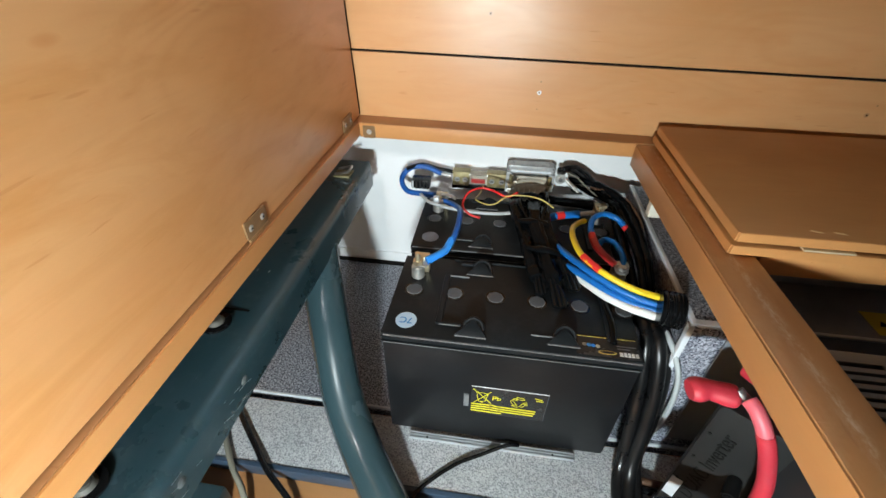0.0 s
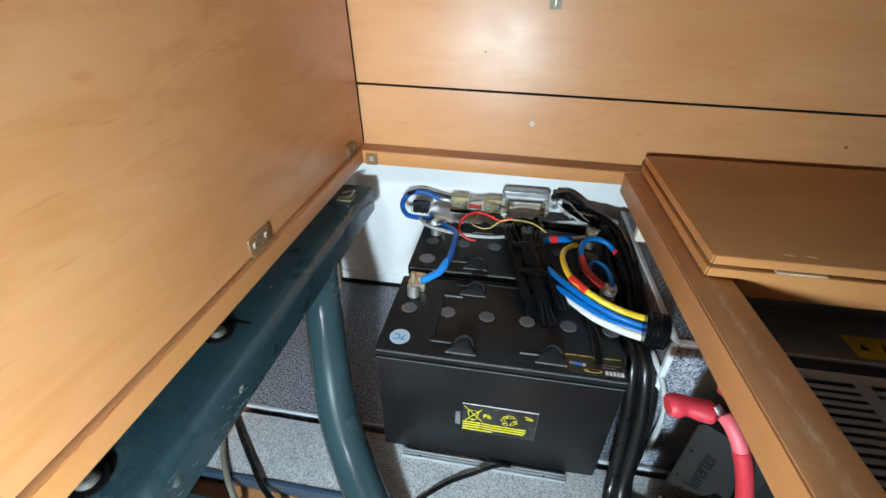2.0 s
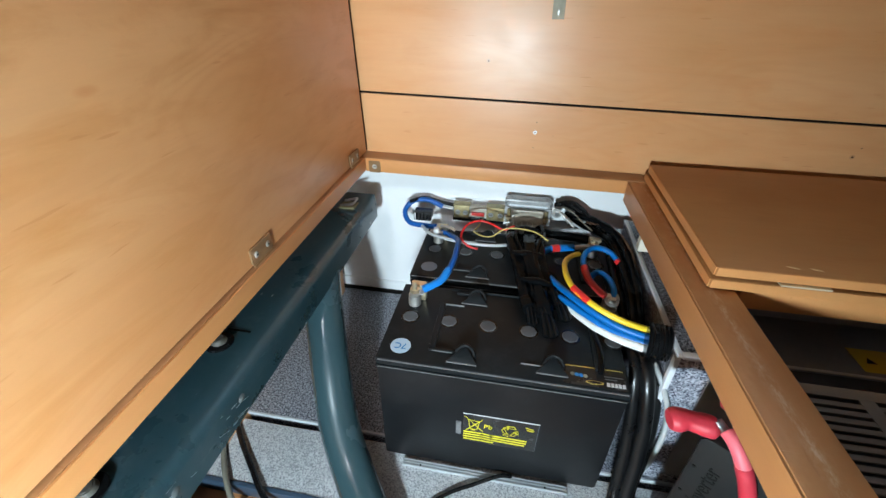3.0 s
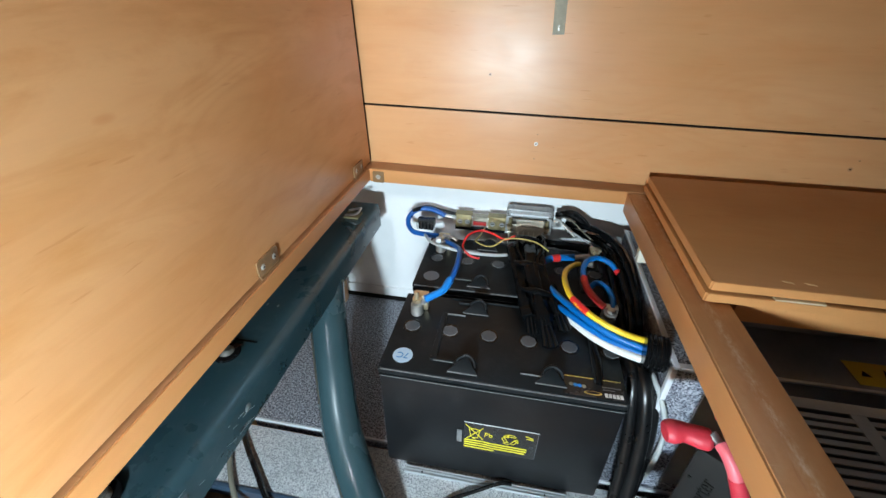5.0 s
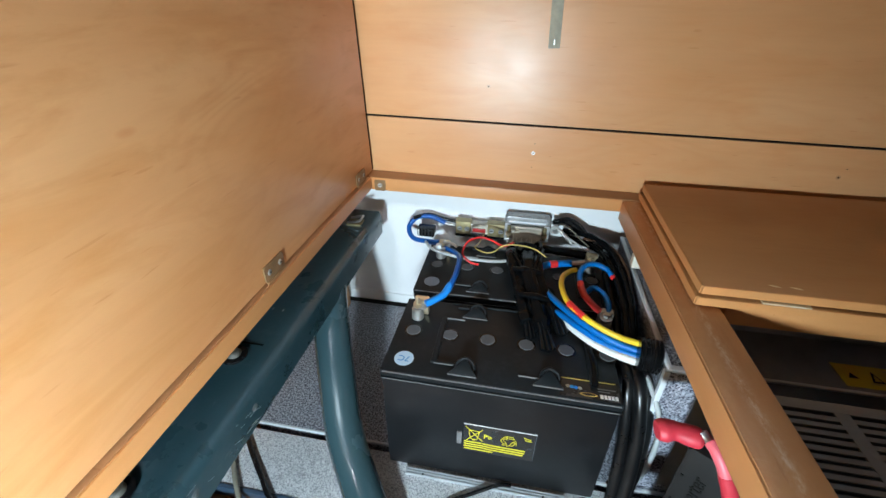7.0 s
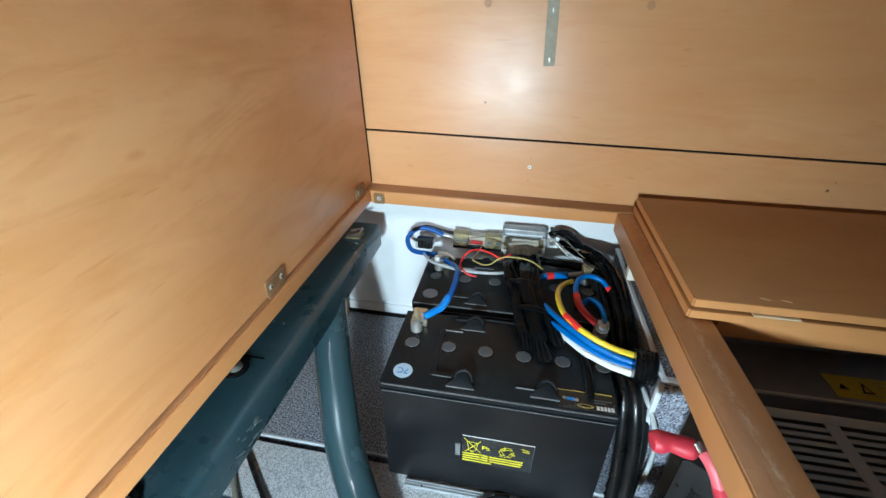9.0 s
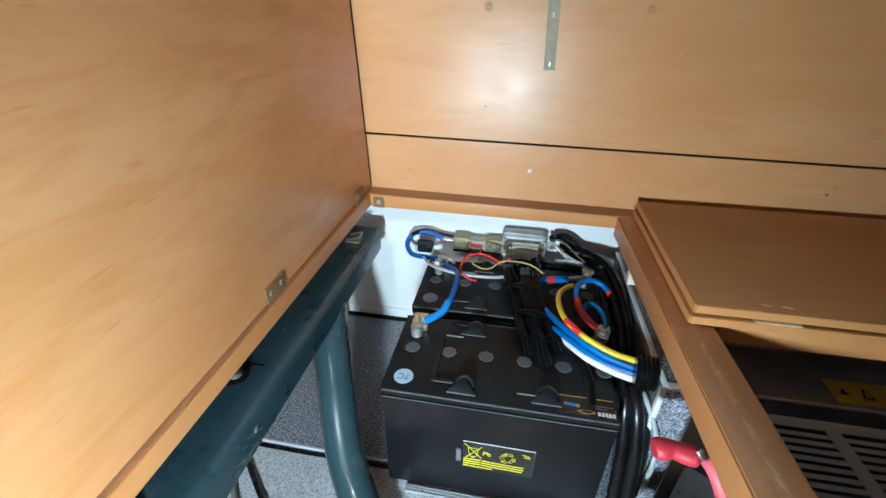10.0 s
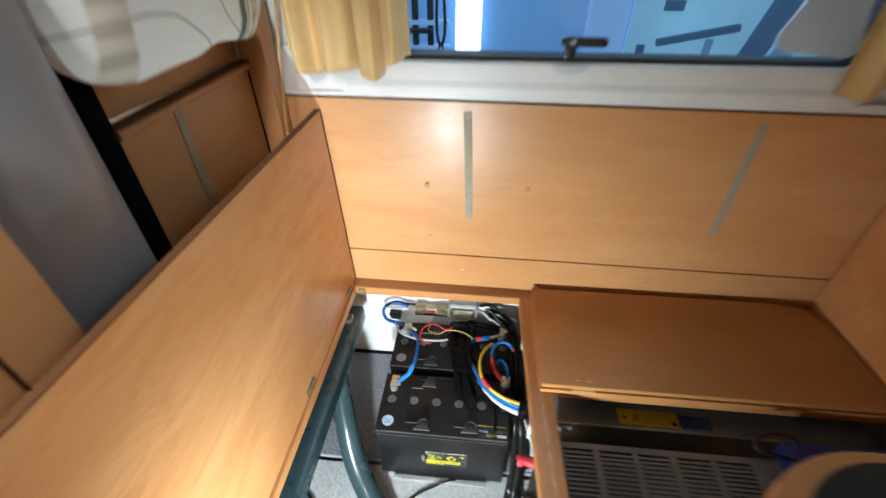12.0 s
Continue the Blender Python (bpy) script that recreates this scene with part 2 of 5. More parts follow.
cover_grey = worn("cover_grey", (0.34, 0.35, 0.35), 0.28, vary=0.12, scale=30.0)
smoke_beige = worn("smoke_beige", (0.40, 0.365, 0.29), 0.35, vary=0.25, scale=45.0)
cap_line = worn("cap_line", (0.22, 0.23, 0.24), 0.5, vary=0.2, scale=90.0)
lead = worn("lead", (0.52, 0.51, 0.48), 0.45, 0.8, vary=0.15, scale=80.0)
lug_dull = worn("lug_dull", (0.26, 0.25, 0.24), 0.45, 0.7, vary=0.25, scale=80.0)
rubber = worn("rubber", (0.0055, 0.0057, 0.0062), 0.24, vary=0.2, scale=40.0, dust=0.008, spec=0.32)
cable_black = worn("cable_black", (0.006, 0.0062, 0.0068), 0.30, vary=0.2, scale=30.0, dust=0.015, spec=0.5)
cap_wood = worn("cap_wood", (0.50, 0.27, 0.125), 0.3)
tape_black = worn("tape_black", (0.0036, 0.0044, 0.0052), 0.20, vary=0.25, scale=50.0, bumpy=0.2, dust=0.003, spec=0.09)
tape_shiny = worn("tape_shiny", (0.0040, 0.0046, 0.0052), 0.16, vary=0.2, scale=50.0, bumpy=0.1, spec=0.42)
blue_wire = worn("blue_wire", (0.010, 0.085, 0.33), 0.36, vary=0.12, spec=0.3)
blue_sleeve = worn("blue_sleeve", (0.020, 0.22, 0.66), 0.36, vary=0.1, spec=0.35)
blue_bright = worn("blue_bright", (0.004, 0.135, 0.45), 0.36, vary=0.1, spec=0.3)
red_wire = worn("red_wire", (0.62, 0.022, 0.022), 0.36, vary=0.1)
red_sleeve = worn("red_sleeve", (0.40, 0.02, 0.02), 0.34, vary=0.15)
red_boot = worn("red_boot", (0.50, 0.030, 0.050), 0.48, vary=0.15, dust=0.10)
pink_sleeve = worn("pink_sleeve", (0.64, 0.12, 0.15), 0.42, vary=0.08)
yellow_wire = worn("yellow_wire", (0.80, 0.58, 0.02), 0.38, vary=0.08)
ochre_wire = worn("ochre_wire", (0.55, 0.42, 0.12), 0.4, vary=0.1)
white_wire = worn("white_wire", (0.76, 0.76, 0.74), 0.4, vary=0.05)
grey_wire = worn("grey_wire", (0.42, 0.45, 0.46), 0.42, vary=0.08)
brown_wire = worn("brown_wire", (0.09, 0.045, 0.025), 0.45, vary=0.1)
hose_clear = worn("hose_clear", (0.20, 0.19, 0.15), 0.22, vary=0.2)
inverter_grey = worn("inverter_grey", (0.013, 0.0135, 0.0138), 0.5, 0.0, vary=0.12, scale=30.0, spec=0.25)
print_black = worn("print_black", (0.003, 0.003, 0.003), 0.6, spec=0.2)
print_white = worn("print_white", (0.72, 0.72, 0.72), 0.5)
print_yellow = worn("print_yellow", (0.74, 0.66, 0.03), 0.45)
print_gold = worn("print_gold", (0.48, 0.36, 0.08), 0.45)
label_black = worn("label_black", (0.020, 0.020, 0.021), 0.25)
sticker_pale = worn("sticker_pale", (0.44, 0.60, 0.74), 0.4, vary=0.06)
sticker_dull = worn("sticker_dull", (0.20, 0.25, 0.32), 0.45, vary=0.1)
sticker_ink = worn("sticker_ink", (0.02, 0.22, 0.55), 0.45)
sticker_yellow = worn("sticker_yellow", (0.62, 0.47, 0.012), 0.45, vary=0.06)
tape_blue = worn("tape_blue", (0.018, 0.07, 0.19), 0.5)
tape_felt = worn("tape_felt", (0.36, 0.335, 0.255), 0.75, vary=0.12, scale=90.0, bumpy=0.4)
heater_grey = worn("heater_grey", (0.19, 0.21, 0.235), 0.42, 0.0, vary=0.12, dust=0.10)
grille_grey = worn("grille_grey", (0.14, 0.13, 0.115), 0.5, 0.2, vary=0.15, dust=0.15)
slot_shade = worn("slot_shade", (0.02, 0.02, 0.022), 0.7)
bag_blue = worn("bag_blue", (0.006, 0.015, 0.105), 0.55, vary=0.2)
seat_grey = worn("seat_grey", (0.260, 0.272, 0.295), 0.36, vary=0.05, scale=5.0, bumpy=0.04, coat=0.2, spec=0.6)
seat_black = worn("seat_black", (0.003, 0.003, 0.0035), 0.9, spec=0.08)
table_dark = worn("table_dark", (0.014, 0.022, 0.020), 0.45, vary=0.2)
plain_wall = worn("plain_wall", (0.55, 0.47, 0.36), 0.6, vary=0.06, scale=3.0)
ceiling_white = worn("ceiling_white", (0.72, 0.70, 0.66), 0.7, vary=0.03, scale=3.0)
handle_black = worn("handle_black", (0.008, 0.008, 0.008), 0.35)


def curtain_cloth():
    m, t, b = mat("curtain_cloth", (0.66, 0.44, 0.17), 0.75)
    weave = noise_of(t, coords(t, (1, 1, 0.25)), 420.0, 2)
    col = ramp(t, noise_of(t, coords(t), 7.0, 3), [(0.3, (0.70, 0.47, 0.19)), (0.7, (0.80, 0.57, 0.27))])
    t.links.new(col, b.inputs["Base Color"])
    b.inputs["Sheen Weight"].default_value = 0.3
    bump(t, b, weave, 0.2, 0.0008)
    return m


def patterned_cloth():
    """White cover printed with loose grey loops and a beige banded border."""
    m, t, b = mat("patterned_cloth", (0.82, 0.88, 0.87), 0.85)
    v = coords(t)
    wv = node(t, "ShaderNodeTexWave", Scale=1.7, Distortion=11.0, Detail=1.0, Detail_Scale=0.7)
    wv.wave_type = "RINGS"
    t.links.new(v, wv.inputs["Vector"])
    loops = ramp(t, wv.outputs["Fac"], [(0.455, grey(0.0)), (0.485, grey(0.85)), (0.525, grey(0.85)), (0.555, grey(0.0))])
    col = mixed(t, loops, (0.82, 0.88, 0.87), (0.26, 0.28, 0.30))
    st = node(t, "ShaderNodeTexWave", Scale=9.0, Distortion=0.5)
    st.bands_direction = "Z"
    t.links.new(v, st.inputs["Vector"])
    sep = t.nodes.new("ShaderNodeSeparateXYZ")
    t.links.new(v, sep.inputs[0])
    edge = ramp(t, sep.outputs[1], [(0.356, grey(0.0)), (0.362, grey(1.0)), (0.412, grey(1.0)), (0.418, grey(0.0)), (0.728, grey(0.0)), (0.732, grey(1.0)), (0.752, grey(1.0)), (0.756, grey(0.0))])
    dark_band = ramp(t, sep.outputs[1], [(0.690, grey(0.0)), (0.694, grey(1.0)), (0.708, grey(1.0)), (0.712, grey(0.0)), (0.718, grey(0.8)), (0.722, grey(0.0))])
    col = mixed(t, dark_band, col, (0.13, 0.13, 0.13))
    bands = ramp(t, st.outputs["Fac"], [(0.4, (0.68, 0.67, 0.58)), (0.6, (0.50, 0.47, 0.38))])
    col = mixed(t, edge, col, bands)
    t.links.new(col, b.inputs["Base Color"])
    bump(t, b, noise_of(t, coords(t), 500.0, 2), 0.3, 0.001)
    return m


curtain_mat = curtain_cloth()
cover_mat = patterned_cloth()


def clear_pane():
    m, t, b = mat("clear_pane", (0.75, 0.90, 1.0), 0.03)
    b.inputs["Transmission Weight"].default_value = 1.0
    b.inputs["IOR"].default_value = 1.2
    return m


pane_mat = clear_pane()


def clear_plastic():
    m, t, b = mat("clear_plastic", (0.80, 0.75, 0.62), 0.22)
    b.inputs["Transmission Weight"].default_value = 0.45
    b.inputs["IOR"].default_value = 1.25
    return m


fuse_clear = clear_plastic()


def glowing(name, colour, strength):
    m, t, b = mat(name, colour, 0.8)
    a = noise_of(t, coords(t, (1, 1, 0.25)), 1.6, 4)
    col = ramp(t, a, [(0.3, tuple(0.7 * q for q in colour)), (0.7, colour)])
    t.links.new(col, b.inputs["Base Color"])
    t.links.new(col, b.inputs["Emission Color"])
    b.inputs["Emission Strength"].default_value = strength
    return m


# the hall's light is put into these colours as emission
hall_glow_blue = glowing("hall_glow_blue", (0.11, 0.27, 0.53), 0.62)
hall_glow_pale = glowing("hall_glow_pale", (0.20, 0.42, 0.58), 0.55)
hall_glow_light = glowing("hall_glow_light", (0.20, 0.38, 0.66), 0.6)
hall_glow_lit = glowing("hall_glow_lit", (0.95, 1.0, 1.0), 1.6)
hall_glow_dark = glowing("hall_glow_dark", (0.035, 0.085, 0.16), 0.5)
hall_glow_mid = glowing("hall_glow_mid", (0.10, 0.20, 0.32), 0.5)


# ---- mesh helpers ----
def finish(name, bm, material):
    bmesh.ops.recalc_face_normals(bm, faces=bm.faces)
    me = bpy.data.meshes.new(name)
    bm.to_mesh(me)
    bm.free()
    me.materials.append(material)
    me.set_sharp_from_angle(angle=radians(40))
    return me


def softened(bm):
    for f in bm.faces:
        f.smooth = True
    return bm


def rounded_edges(bm, edges, offset, seg=2):
    """Bevel; the new faces are shaded smooth, the old ones stay flat."""
    bm.normal_update()
    old = [f.normal.copy() for f in bm.faces]
    bmesh.ops.bevel(bm, geom=edges, offset=offset, segments=seg, profile=0.6, affect="EDGES")
    bm.normal_update()
    for f in bm.faces:
        f.smooth = max(f.normal.dot(n) for n in old) < 0.9995


def under(ob, parent, label=""):
    ob.parent = parent
    ob.matrix_parent_inverse = Matrix.Translation(-parent.location)
    return tagged(ob, label)


def part(name, bm, material, parent, label=""):
    ob = new(name, finish(name, bm, material))
    return under(ob, parent, label)


def solid(name, bm, material, label, category, kind="", group=""):
    return tagged(new(name, finish(name, bm, material)), label, category, group, kind)


def thing(name, label, category, kind="", group="", at=(0, 0, 0)):
    ob = new(name)
    ob.empty_display_size = 0.02
    ob.location = at
    return tagged(ob, label, category, group, kind)


def box(x0, x1, y0, y1, z0, z1, bevel=0.0, seg=2, bm=None, m=None):
    made = bmesh.new()
    bmesh.ops.create_cube(made, size=1)
    bmesh.ops.scale(made, vec=(x1 - x0, y1 - y0, z1 - z0), verts=made.verts)
    bmesh.ops.translate(made, vec=((x0 + x1) / 2, (y0 + y1) / 2, (z0 + z1) / 2), verts=made.verts)
    if bevel:
        rounded_edges(made, made.edges[:], bevel, seg)
    if m is not None:
        bmesh.ops.transform(made, matrix=m, verts=made.verts)
    if bm is None:
        return made
    join(bm, made)
    return bm


def join(bm, other):
    me = bpy.data.meshes.new("joined")
    other.to_mesh(me)
    other.free()
    bm.from_mesh(me)
    bpy.data.meshes.remove(me)
    return bm


def disc(c, r, h, axis="z", seg=24, r2=None, bevel=0.0, bm=None):
    """A capped cylinder or cone that starts at c and rises by h along the axis."""
    made = bmesh.new()
    bmesh.ops.create_cone(made, cap_ends=True, segments=seg, radius1=r, radius2=r if r2 is None else r2, depth=abs(h))
    bmesh.ops.translate(made, vec=(0, 0, h / 2), verts=made.verts)
    for f in made.faces:
        f.smooth = len(f.verts) == 4 and seg > 8
    if bevel:
        rim = [e for e in made.edges if abs(e.verts[0].co.z - e.verts[1].co.z) < 1e-6]
        bmesh.ops.bevel(made, geom=rim, offset=bevel, segments=2, affect="EDGES")
    turn = {"z": pose(0, 0, 0), "x": pose(0, 0, 0, 0, 90, 0), "y": pose(0, 0, 0, -90, 0, 0)}[axis]
    bmesh.ops.transform(made, matrix=Matrix.Translation(c) @ turn, verts=made.verts)
    if bm is None:
        return made
    return join(bm, made)


def smooth_line(pts, n=8):
    """Points along a Catmull-Rom curve through pts."""
    p = [Vector(q) for q in pts]
    p = [2 * p[0] - p[1]] + p + [2 * p[-1] - p[-2]]
    out = []
    for i in range(1, len(p) - 2):
        for k in range(n):
            t = k / n
            a, b, c, d = p[i - 1], p[i], p[i + 1], p[i + 2]
            out.append(0.5 * ((2 * b) + (c - a) * t + (2 * a - 5 * b + 4 * c - d) * t * t + (3 * b - a - 3 * c + d) * t ** 3))
    out.append(p[-2])
    return out


def sweep(pts, r, seg=10, n=8, bm=None, wobble=0.0, flat=1.0, radius=None, crease=0.0):
    """A round cable through pts; wobble makes it lumpy, crease wrinkles its skin, radius(s) varies it along its length."""
    line = smooth_line(pts, n)
    bm = bmesh.new() if bm is None else bm
    rings, side = [], None
    for i, q in enumerate(line):
        d = (line[min(i + 1, len(line) - 1)] - line[max(i - 1, 0)]).normalized()
        if side is None:
            side = d.cross(Vector((0, 0, 1)) if abs(d.z) < 0.9 else Vector((1, 0, 0))).normalized()
        side = (side - d * side.dot(d)).normalized()
        up = side.cross(d)
        s = i / (len(line) - 1)
        rr = r * (radius(s) if radius else 1) * (1 + wobble * noise.noise(q * 60))
        ring_verts = []
        for k in range(seg):
            a = 2 * math.pi * k / seg
            away = math.cos(a) * side + flat * math.sin(a) * up
            fold = 1 + crease * (noise.noise(Vector((1.7 * math.cos(a), 1.7 * math.sin(a), 4 * s + 900 * r))) + 0.45 * noise.noise(Vector((3.5 * math.cos(a), 3.5 * math.sin(a), 11 * s + 700 * r)))) if crease else 1
            ring_verts.append(bm.verts.new(q + rr * fold * away))
        rings.append(ring_verts)
    for a, b in zip(rings, rings[1:]):
        for k in range(seg):
            bm.faces.new((a[k], a[(k + 1) % seg], b[(k + 1) % seg], b[k]))
    softened(bm)
    bm.faces.new(rings[0][::-1])
    bm.faces.new(rings[-1])
    return bm


def prism(outline, z0, z1, bevel=0.0, plane="xy"):
    """An outline of 2D points drawn out from z0 to z1 along the third axis."""
    put = {"xy": lambda a, b, c: (a, b, c), "xz": lambda a, b, c: (a, c, b), "yz": lambda a, b, c: (c, a, b)}[plane]
    bm = bmesh.new()
    low = [bm.verts.new(put(a, b, z0)) for a, b in outline]
    top = [bm.verts.new(put(a, b, z1)) for a, b in outline]
    bm.faces.new(low[::-1])
    bm.faces.new(top)
    for i in range(len(outline)):
        j = (i + 1) % len(outline)
        bm.faces.new((low[i], low[j], top[j], top[i]))
    if bevel:
        rounded_edges(bm, bm.edges[:], bevel)
    return bm


def rounded(x0, x1, y0, y1, r, seg=6, corners="abcd"):
    """Outline of a rectangle with rounded corners a (x1 y1), b (x0 y1), c (x0 y0), d (x1 y0)."""
    pts = []
    for key, cx, cy, a0 in (("a", x1 - r, y1 - r, 0), ("b", x0 + r, y1 - r, 90), ("c", x0 + r, y0 + r, 180), ("d", x1 - r, y0 + r, 270)):
        if key in corners:
            pts += [(cx + r * math.cos(radians(a0 + 90 * k / seg)), cy + r * math.sin(radians(a0 + 90 * k / seg))) for k in range(seg + 1)]
        else:
            pts.append((x1 if key in "ad" else x0, y1 if key in "ab" else y0))
    return pts


def lettering(name, text, size, m, material, parent, label="", squeeze=1.0):
    """Words in the built-in font, as a thin mesh."""
    cu = bpy.data.curves.new(name, "FONT")
    cu.body, cu.size, cu.extrude, cu.align_x, cu.align_y = text, size, 0.0002, "CENTER", "CENTER"
    ob = bpy.data.objects.new(name, cu)
    me = bpy.data.meshes.new_from_object(ob)
    me.transform(m @ Matrix.Diagonal((squeeze, 1, 1, 1)))
    me.materials.append(material)
    bpy.data.objects.remove(ob)
    return under(new(name, me), parent, label)


# ---- the setting ----
WALL_Y, WHITE_Y, RAIL_Z = 0.84, 0.866, 0.388

floor = solid("floor", box(-2.0, 1.3, -1.8, 1.0, -0.08, -0.030), wood_floor, "brown wood-print vinyl floor of the motorhome", "floor", "structure")

# inner side panel below the window: lower strip, shadow groove, upper board
wall_north = thing("wall_north", "fruitwood laminate side panel below the window", "wall", "structure")
def leaning_strip(name, low, high, y0, y1, material, label="", x0=-0.46, x1=1.10):
    """A strip of the panel between two seams that fall a little along the wall; low and high are (height at x = 0, fall per metre)."""
    pts = [(x0, low[0] - low[1] * x0), (x1, low[0] - low[1] * x1), (x1, high[0] - high[1] * x1), (x0, high[0] - high[1] * x0)]
    return part(name, prism(pts, y0, y1, 0, "xz"), material, wall_north, label)


SEAM, TOP = (0.4965, 0.0130), (0.9490, 0.0085)
leaning_strip("lower_panel", (0.352, 0), SEAM, WALL_Y, 0.856, wood_wall)
leaning_strip("groove", (SEAM[0] + 0.0001, SEAM[1]), (SEAM[0] + 0.0044, SEAM[1]), 0.8445, 0.856, groove_black, "black shadow groove")
leaning_strip("upper_panel", (SEAM[0] + 0.0045, SEAM[1]), TOP, WALL_Y, 0.856, wood_wall)
leaning_strip("top_edge", (TOP[0] + 0.0002, TOP[1]), (TOP[0] + 0.0036, TOP[1]), 0.838, 0.858, edge_brown, "dark brown edge strip")
leaning_strip("cover_strip", (TOP[0] + 0.0039, TOP[1]), (0.9648, 0), 0.8425, 0.8695, white_plastic, "white cover strip", x1=1.085)
part("corner_lining", box(-0.46, -0.255, 0.852, 0.8697, 0.9652, 1.060), white_plastic, wall_north, "white lining")
part("outer_skin", box(-2.0, 1.30, 0.905, 0.945, -0.08, 0.945), plain_wall, wall_north)


def wall_fixing(name, x, z, r, material, label, depth=0.002, hole=None):
    ob = solid(name, disc((x, WALL_Y - 0.0006, z), r, -depth, "y", 16, r * 0.8), material, label, "screw")
    if hole:
        part("recess", disc((x, WALL_Y - 0.0006 - depth, z), r * 0.45, -0.0006, "y", 8), hole, ob)
    return ob


wall_fixing("screw", 0.026, 0.445, 0.0038, white_plastic, "small white screw cap on the lower wood strip", 0.0018, nickel_brown)
wall_fixing("cover_cap", -0.075, 0.731, 0.0066, cap_wood, "wood-coloured screw cap on the panel", 0.0045)
wall_fixing("cover_cap", 0.190, 0.729, 0.0066, cap_wood, "wood-coloured screw cap on the panel", 0.0045)
for hx, hz, hr in ((-0.071, 0.567, 0.0030), (0.568, 0.436, 0.0040), (0.027, 0.4635, 0.0016), (0.026, 0.415, 0.0016), (0.575, 0.452, 0.0018), (0.060, 0.440, 0.0008)):
    wall_fixing("screw_hole", hx, hz, hr, cap_wood, "small brown screw hole in the wood", 0.0006, edge_brown)


def felt_strip(name, label, m, length, staples):
    """A narrow stapled fastener strip; the local frame lies in the panel: x across, z up, y out of it."""
    strip = thing(name, label, "fastener strip", group="fastener strips")
    strip.matrix_world = m
    ob = new("tape", finish("tape", box(-0.0098, 0.0098, -0.0018, -0.0003, -length / 2, length / 2, 0.0005), tape_felt))
    ob.parent = strip
    for z in staples:
        st = new("staple", finish("staple", box(-0.0006, 0.0006, -0.0024, -0.0014, z - 0.004, z + 0.004), bare_steel))
        st.parent = strip
    return strip


felt_strip("fastener_strip", "grey-green felt fastener strip stapled upright to the panel", pose(0.033, WALL_Y, 0.781, 0, -2.5, 0), 0.294, (-0.137, -0.06, 0.133))
felt_strip("fastener_strip", "grey-green felt fastener strip stapled near the corner", pose(0.690, WALL_Y, 0.768, 0, 0, 0), 0.305, (-0.14, 0.12))

# white board of the locker's outer side, its corner curved into the left
white_wall = thing("wall_locker_back", "white painted board at the back of the open locker", "wall", "structure")
part("board", box(-0.62, 0.55, WHITE_Y, 0.880, -0.03, 0.37), white_board, white_wall)
part("base_strip", box(-0.62, 0.55, 0.860, WHITE_Y - 0.0005, -0.004, 0.030, 0.002), white_board, white_wall)

part("joint", box(-0.62, 0.55, 0.8475, 0.8596, 0.0004, 0.0040), groove_black, white_wall, "black joint along the floor")

floor_board_rear = thing("locker_floor_rear", "dark speckled floor board at the back of the locker", "floor", "structure")
part("board", box(-0.62, 0.60, 0.4585, 0.862, -0.029, 0.0), speckle_dark, floor_board_rear)
part("edge_trim", box(-0.62, 0.60, 0.4545, 0.4582, -0.006, 0.0010, 0.0008), trim_grey, floor_board_rear, "pale metal edge trim")
floor_board_front = thing("locker_floor_front", "pale grey speckled floor board in the locker", "floor", "structure")
part("board", box(-0.62, 0.60, 0.336, 0.4430, -0.0240, -0.004), speckle_light, floor_board_front)
part("gap", box(-0.62, 0.60, 0.340, 0.4530, -0.0298, -0.0245), groove_black, floor_board_front, "dark gap between the boards")
part("edge_trim", box(-0.62, 0.60, 0.328, 0.3355, -0.0295, -0.002, 0.001), trim_blue, floor_board_front, "dark blue edge trim")

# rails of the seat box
rail_back = solid("rail_back", prism([(-0.345, 0.3566), (0.2385, 0.3514), (0.2385, 0.3774), (-0.345, 0.3852)], 0.800, 0.8395, 0.0015, "xz"), wood_rail_shaded, "wooden rail along the panel behind the locker", "rail", "structure")
part("front_edge", prism([(-0.3030, 0.3566), (0.2040, 0.3521), (0.2040, 0.3770), (-0.3030, 0.3838)], 0.7975, 0.7998, 0.0006, "xz"), edge_light, rail_back, "lighter orange edge band")
rail_left = solid("rail_left", box(-0.350, -0.3062, -0.30, 0.7970, 0.3585, 0.385, 0.0015), wood_rail_shaded, "wooden rail below the hinged locker lid", "rail", "structure")
part("inner_edge", box(-0.3060, -0.3035, -0.30, 0.7970, 0.3590, 0.3840, 0.0006), edge_light, rail_left, "lighter orange edge band")
rail_right = solid("rail_divider", prism([(0.2060, 0.7995), (0.2340, -0.30), (0.2830, -0.30), (0.2610, 0.7995)], 0.338, 0.3760, 0.0015), wood_rail_y, "worn wooden divider rail with pale scuffs", "rail", "structure")
part("inner_edge", prism([(0.2034, 0.7970), (0.2314, -0.30), (0.2337, -0.30), (0.2057, 0.7970)], 0.3385, 0.3748, 0.0006), edge_mid, rail_right, "lighter orange edge band")
# unseen strip added under the rail to keep lamp light off the grille
part("light_stop", box(0.2640, 0.2740, -0.30, 0.455, 0.300, 0.3375), edge_dark, rail_right, "added dark strip that blocks light from the heater")
seat_front = solid("seat_front", box(-0.62, 1.05, -0.325, -0.305, -0.030, 0.385, 0.001), wood_wall, "wooden front of the seat box", "panel", "structure")
part("kick_edge", box(-0.62, 1.05, -0.330, -0.3255, -0.030, 0.02), edge_dark, seat_front)

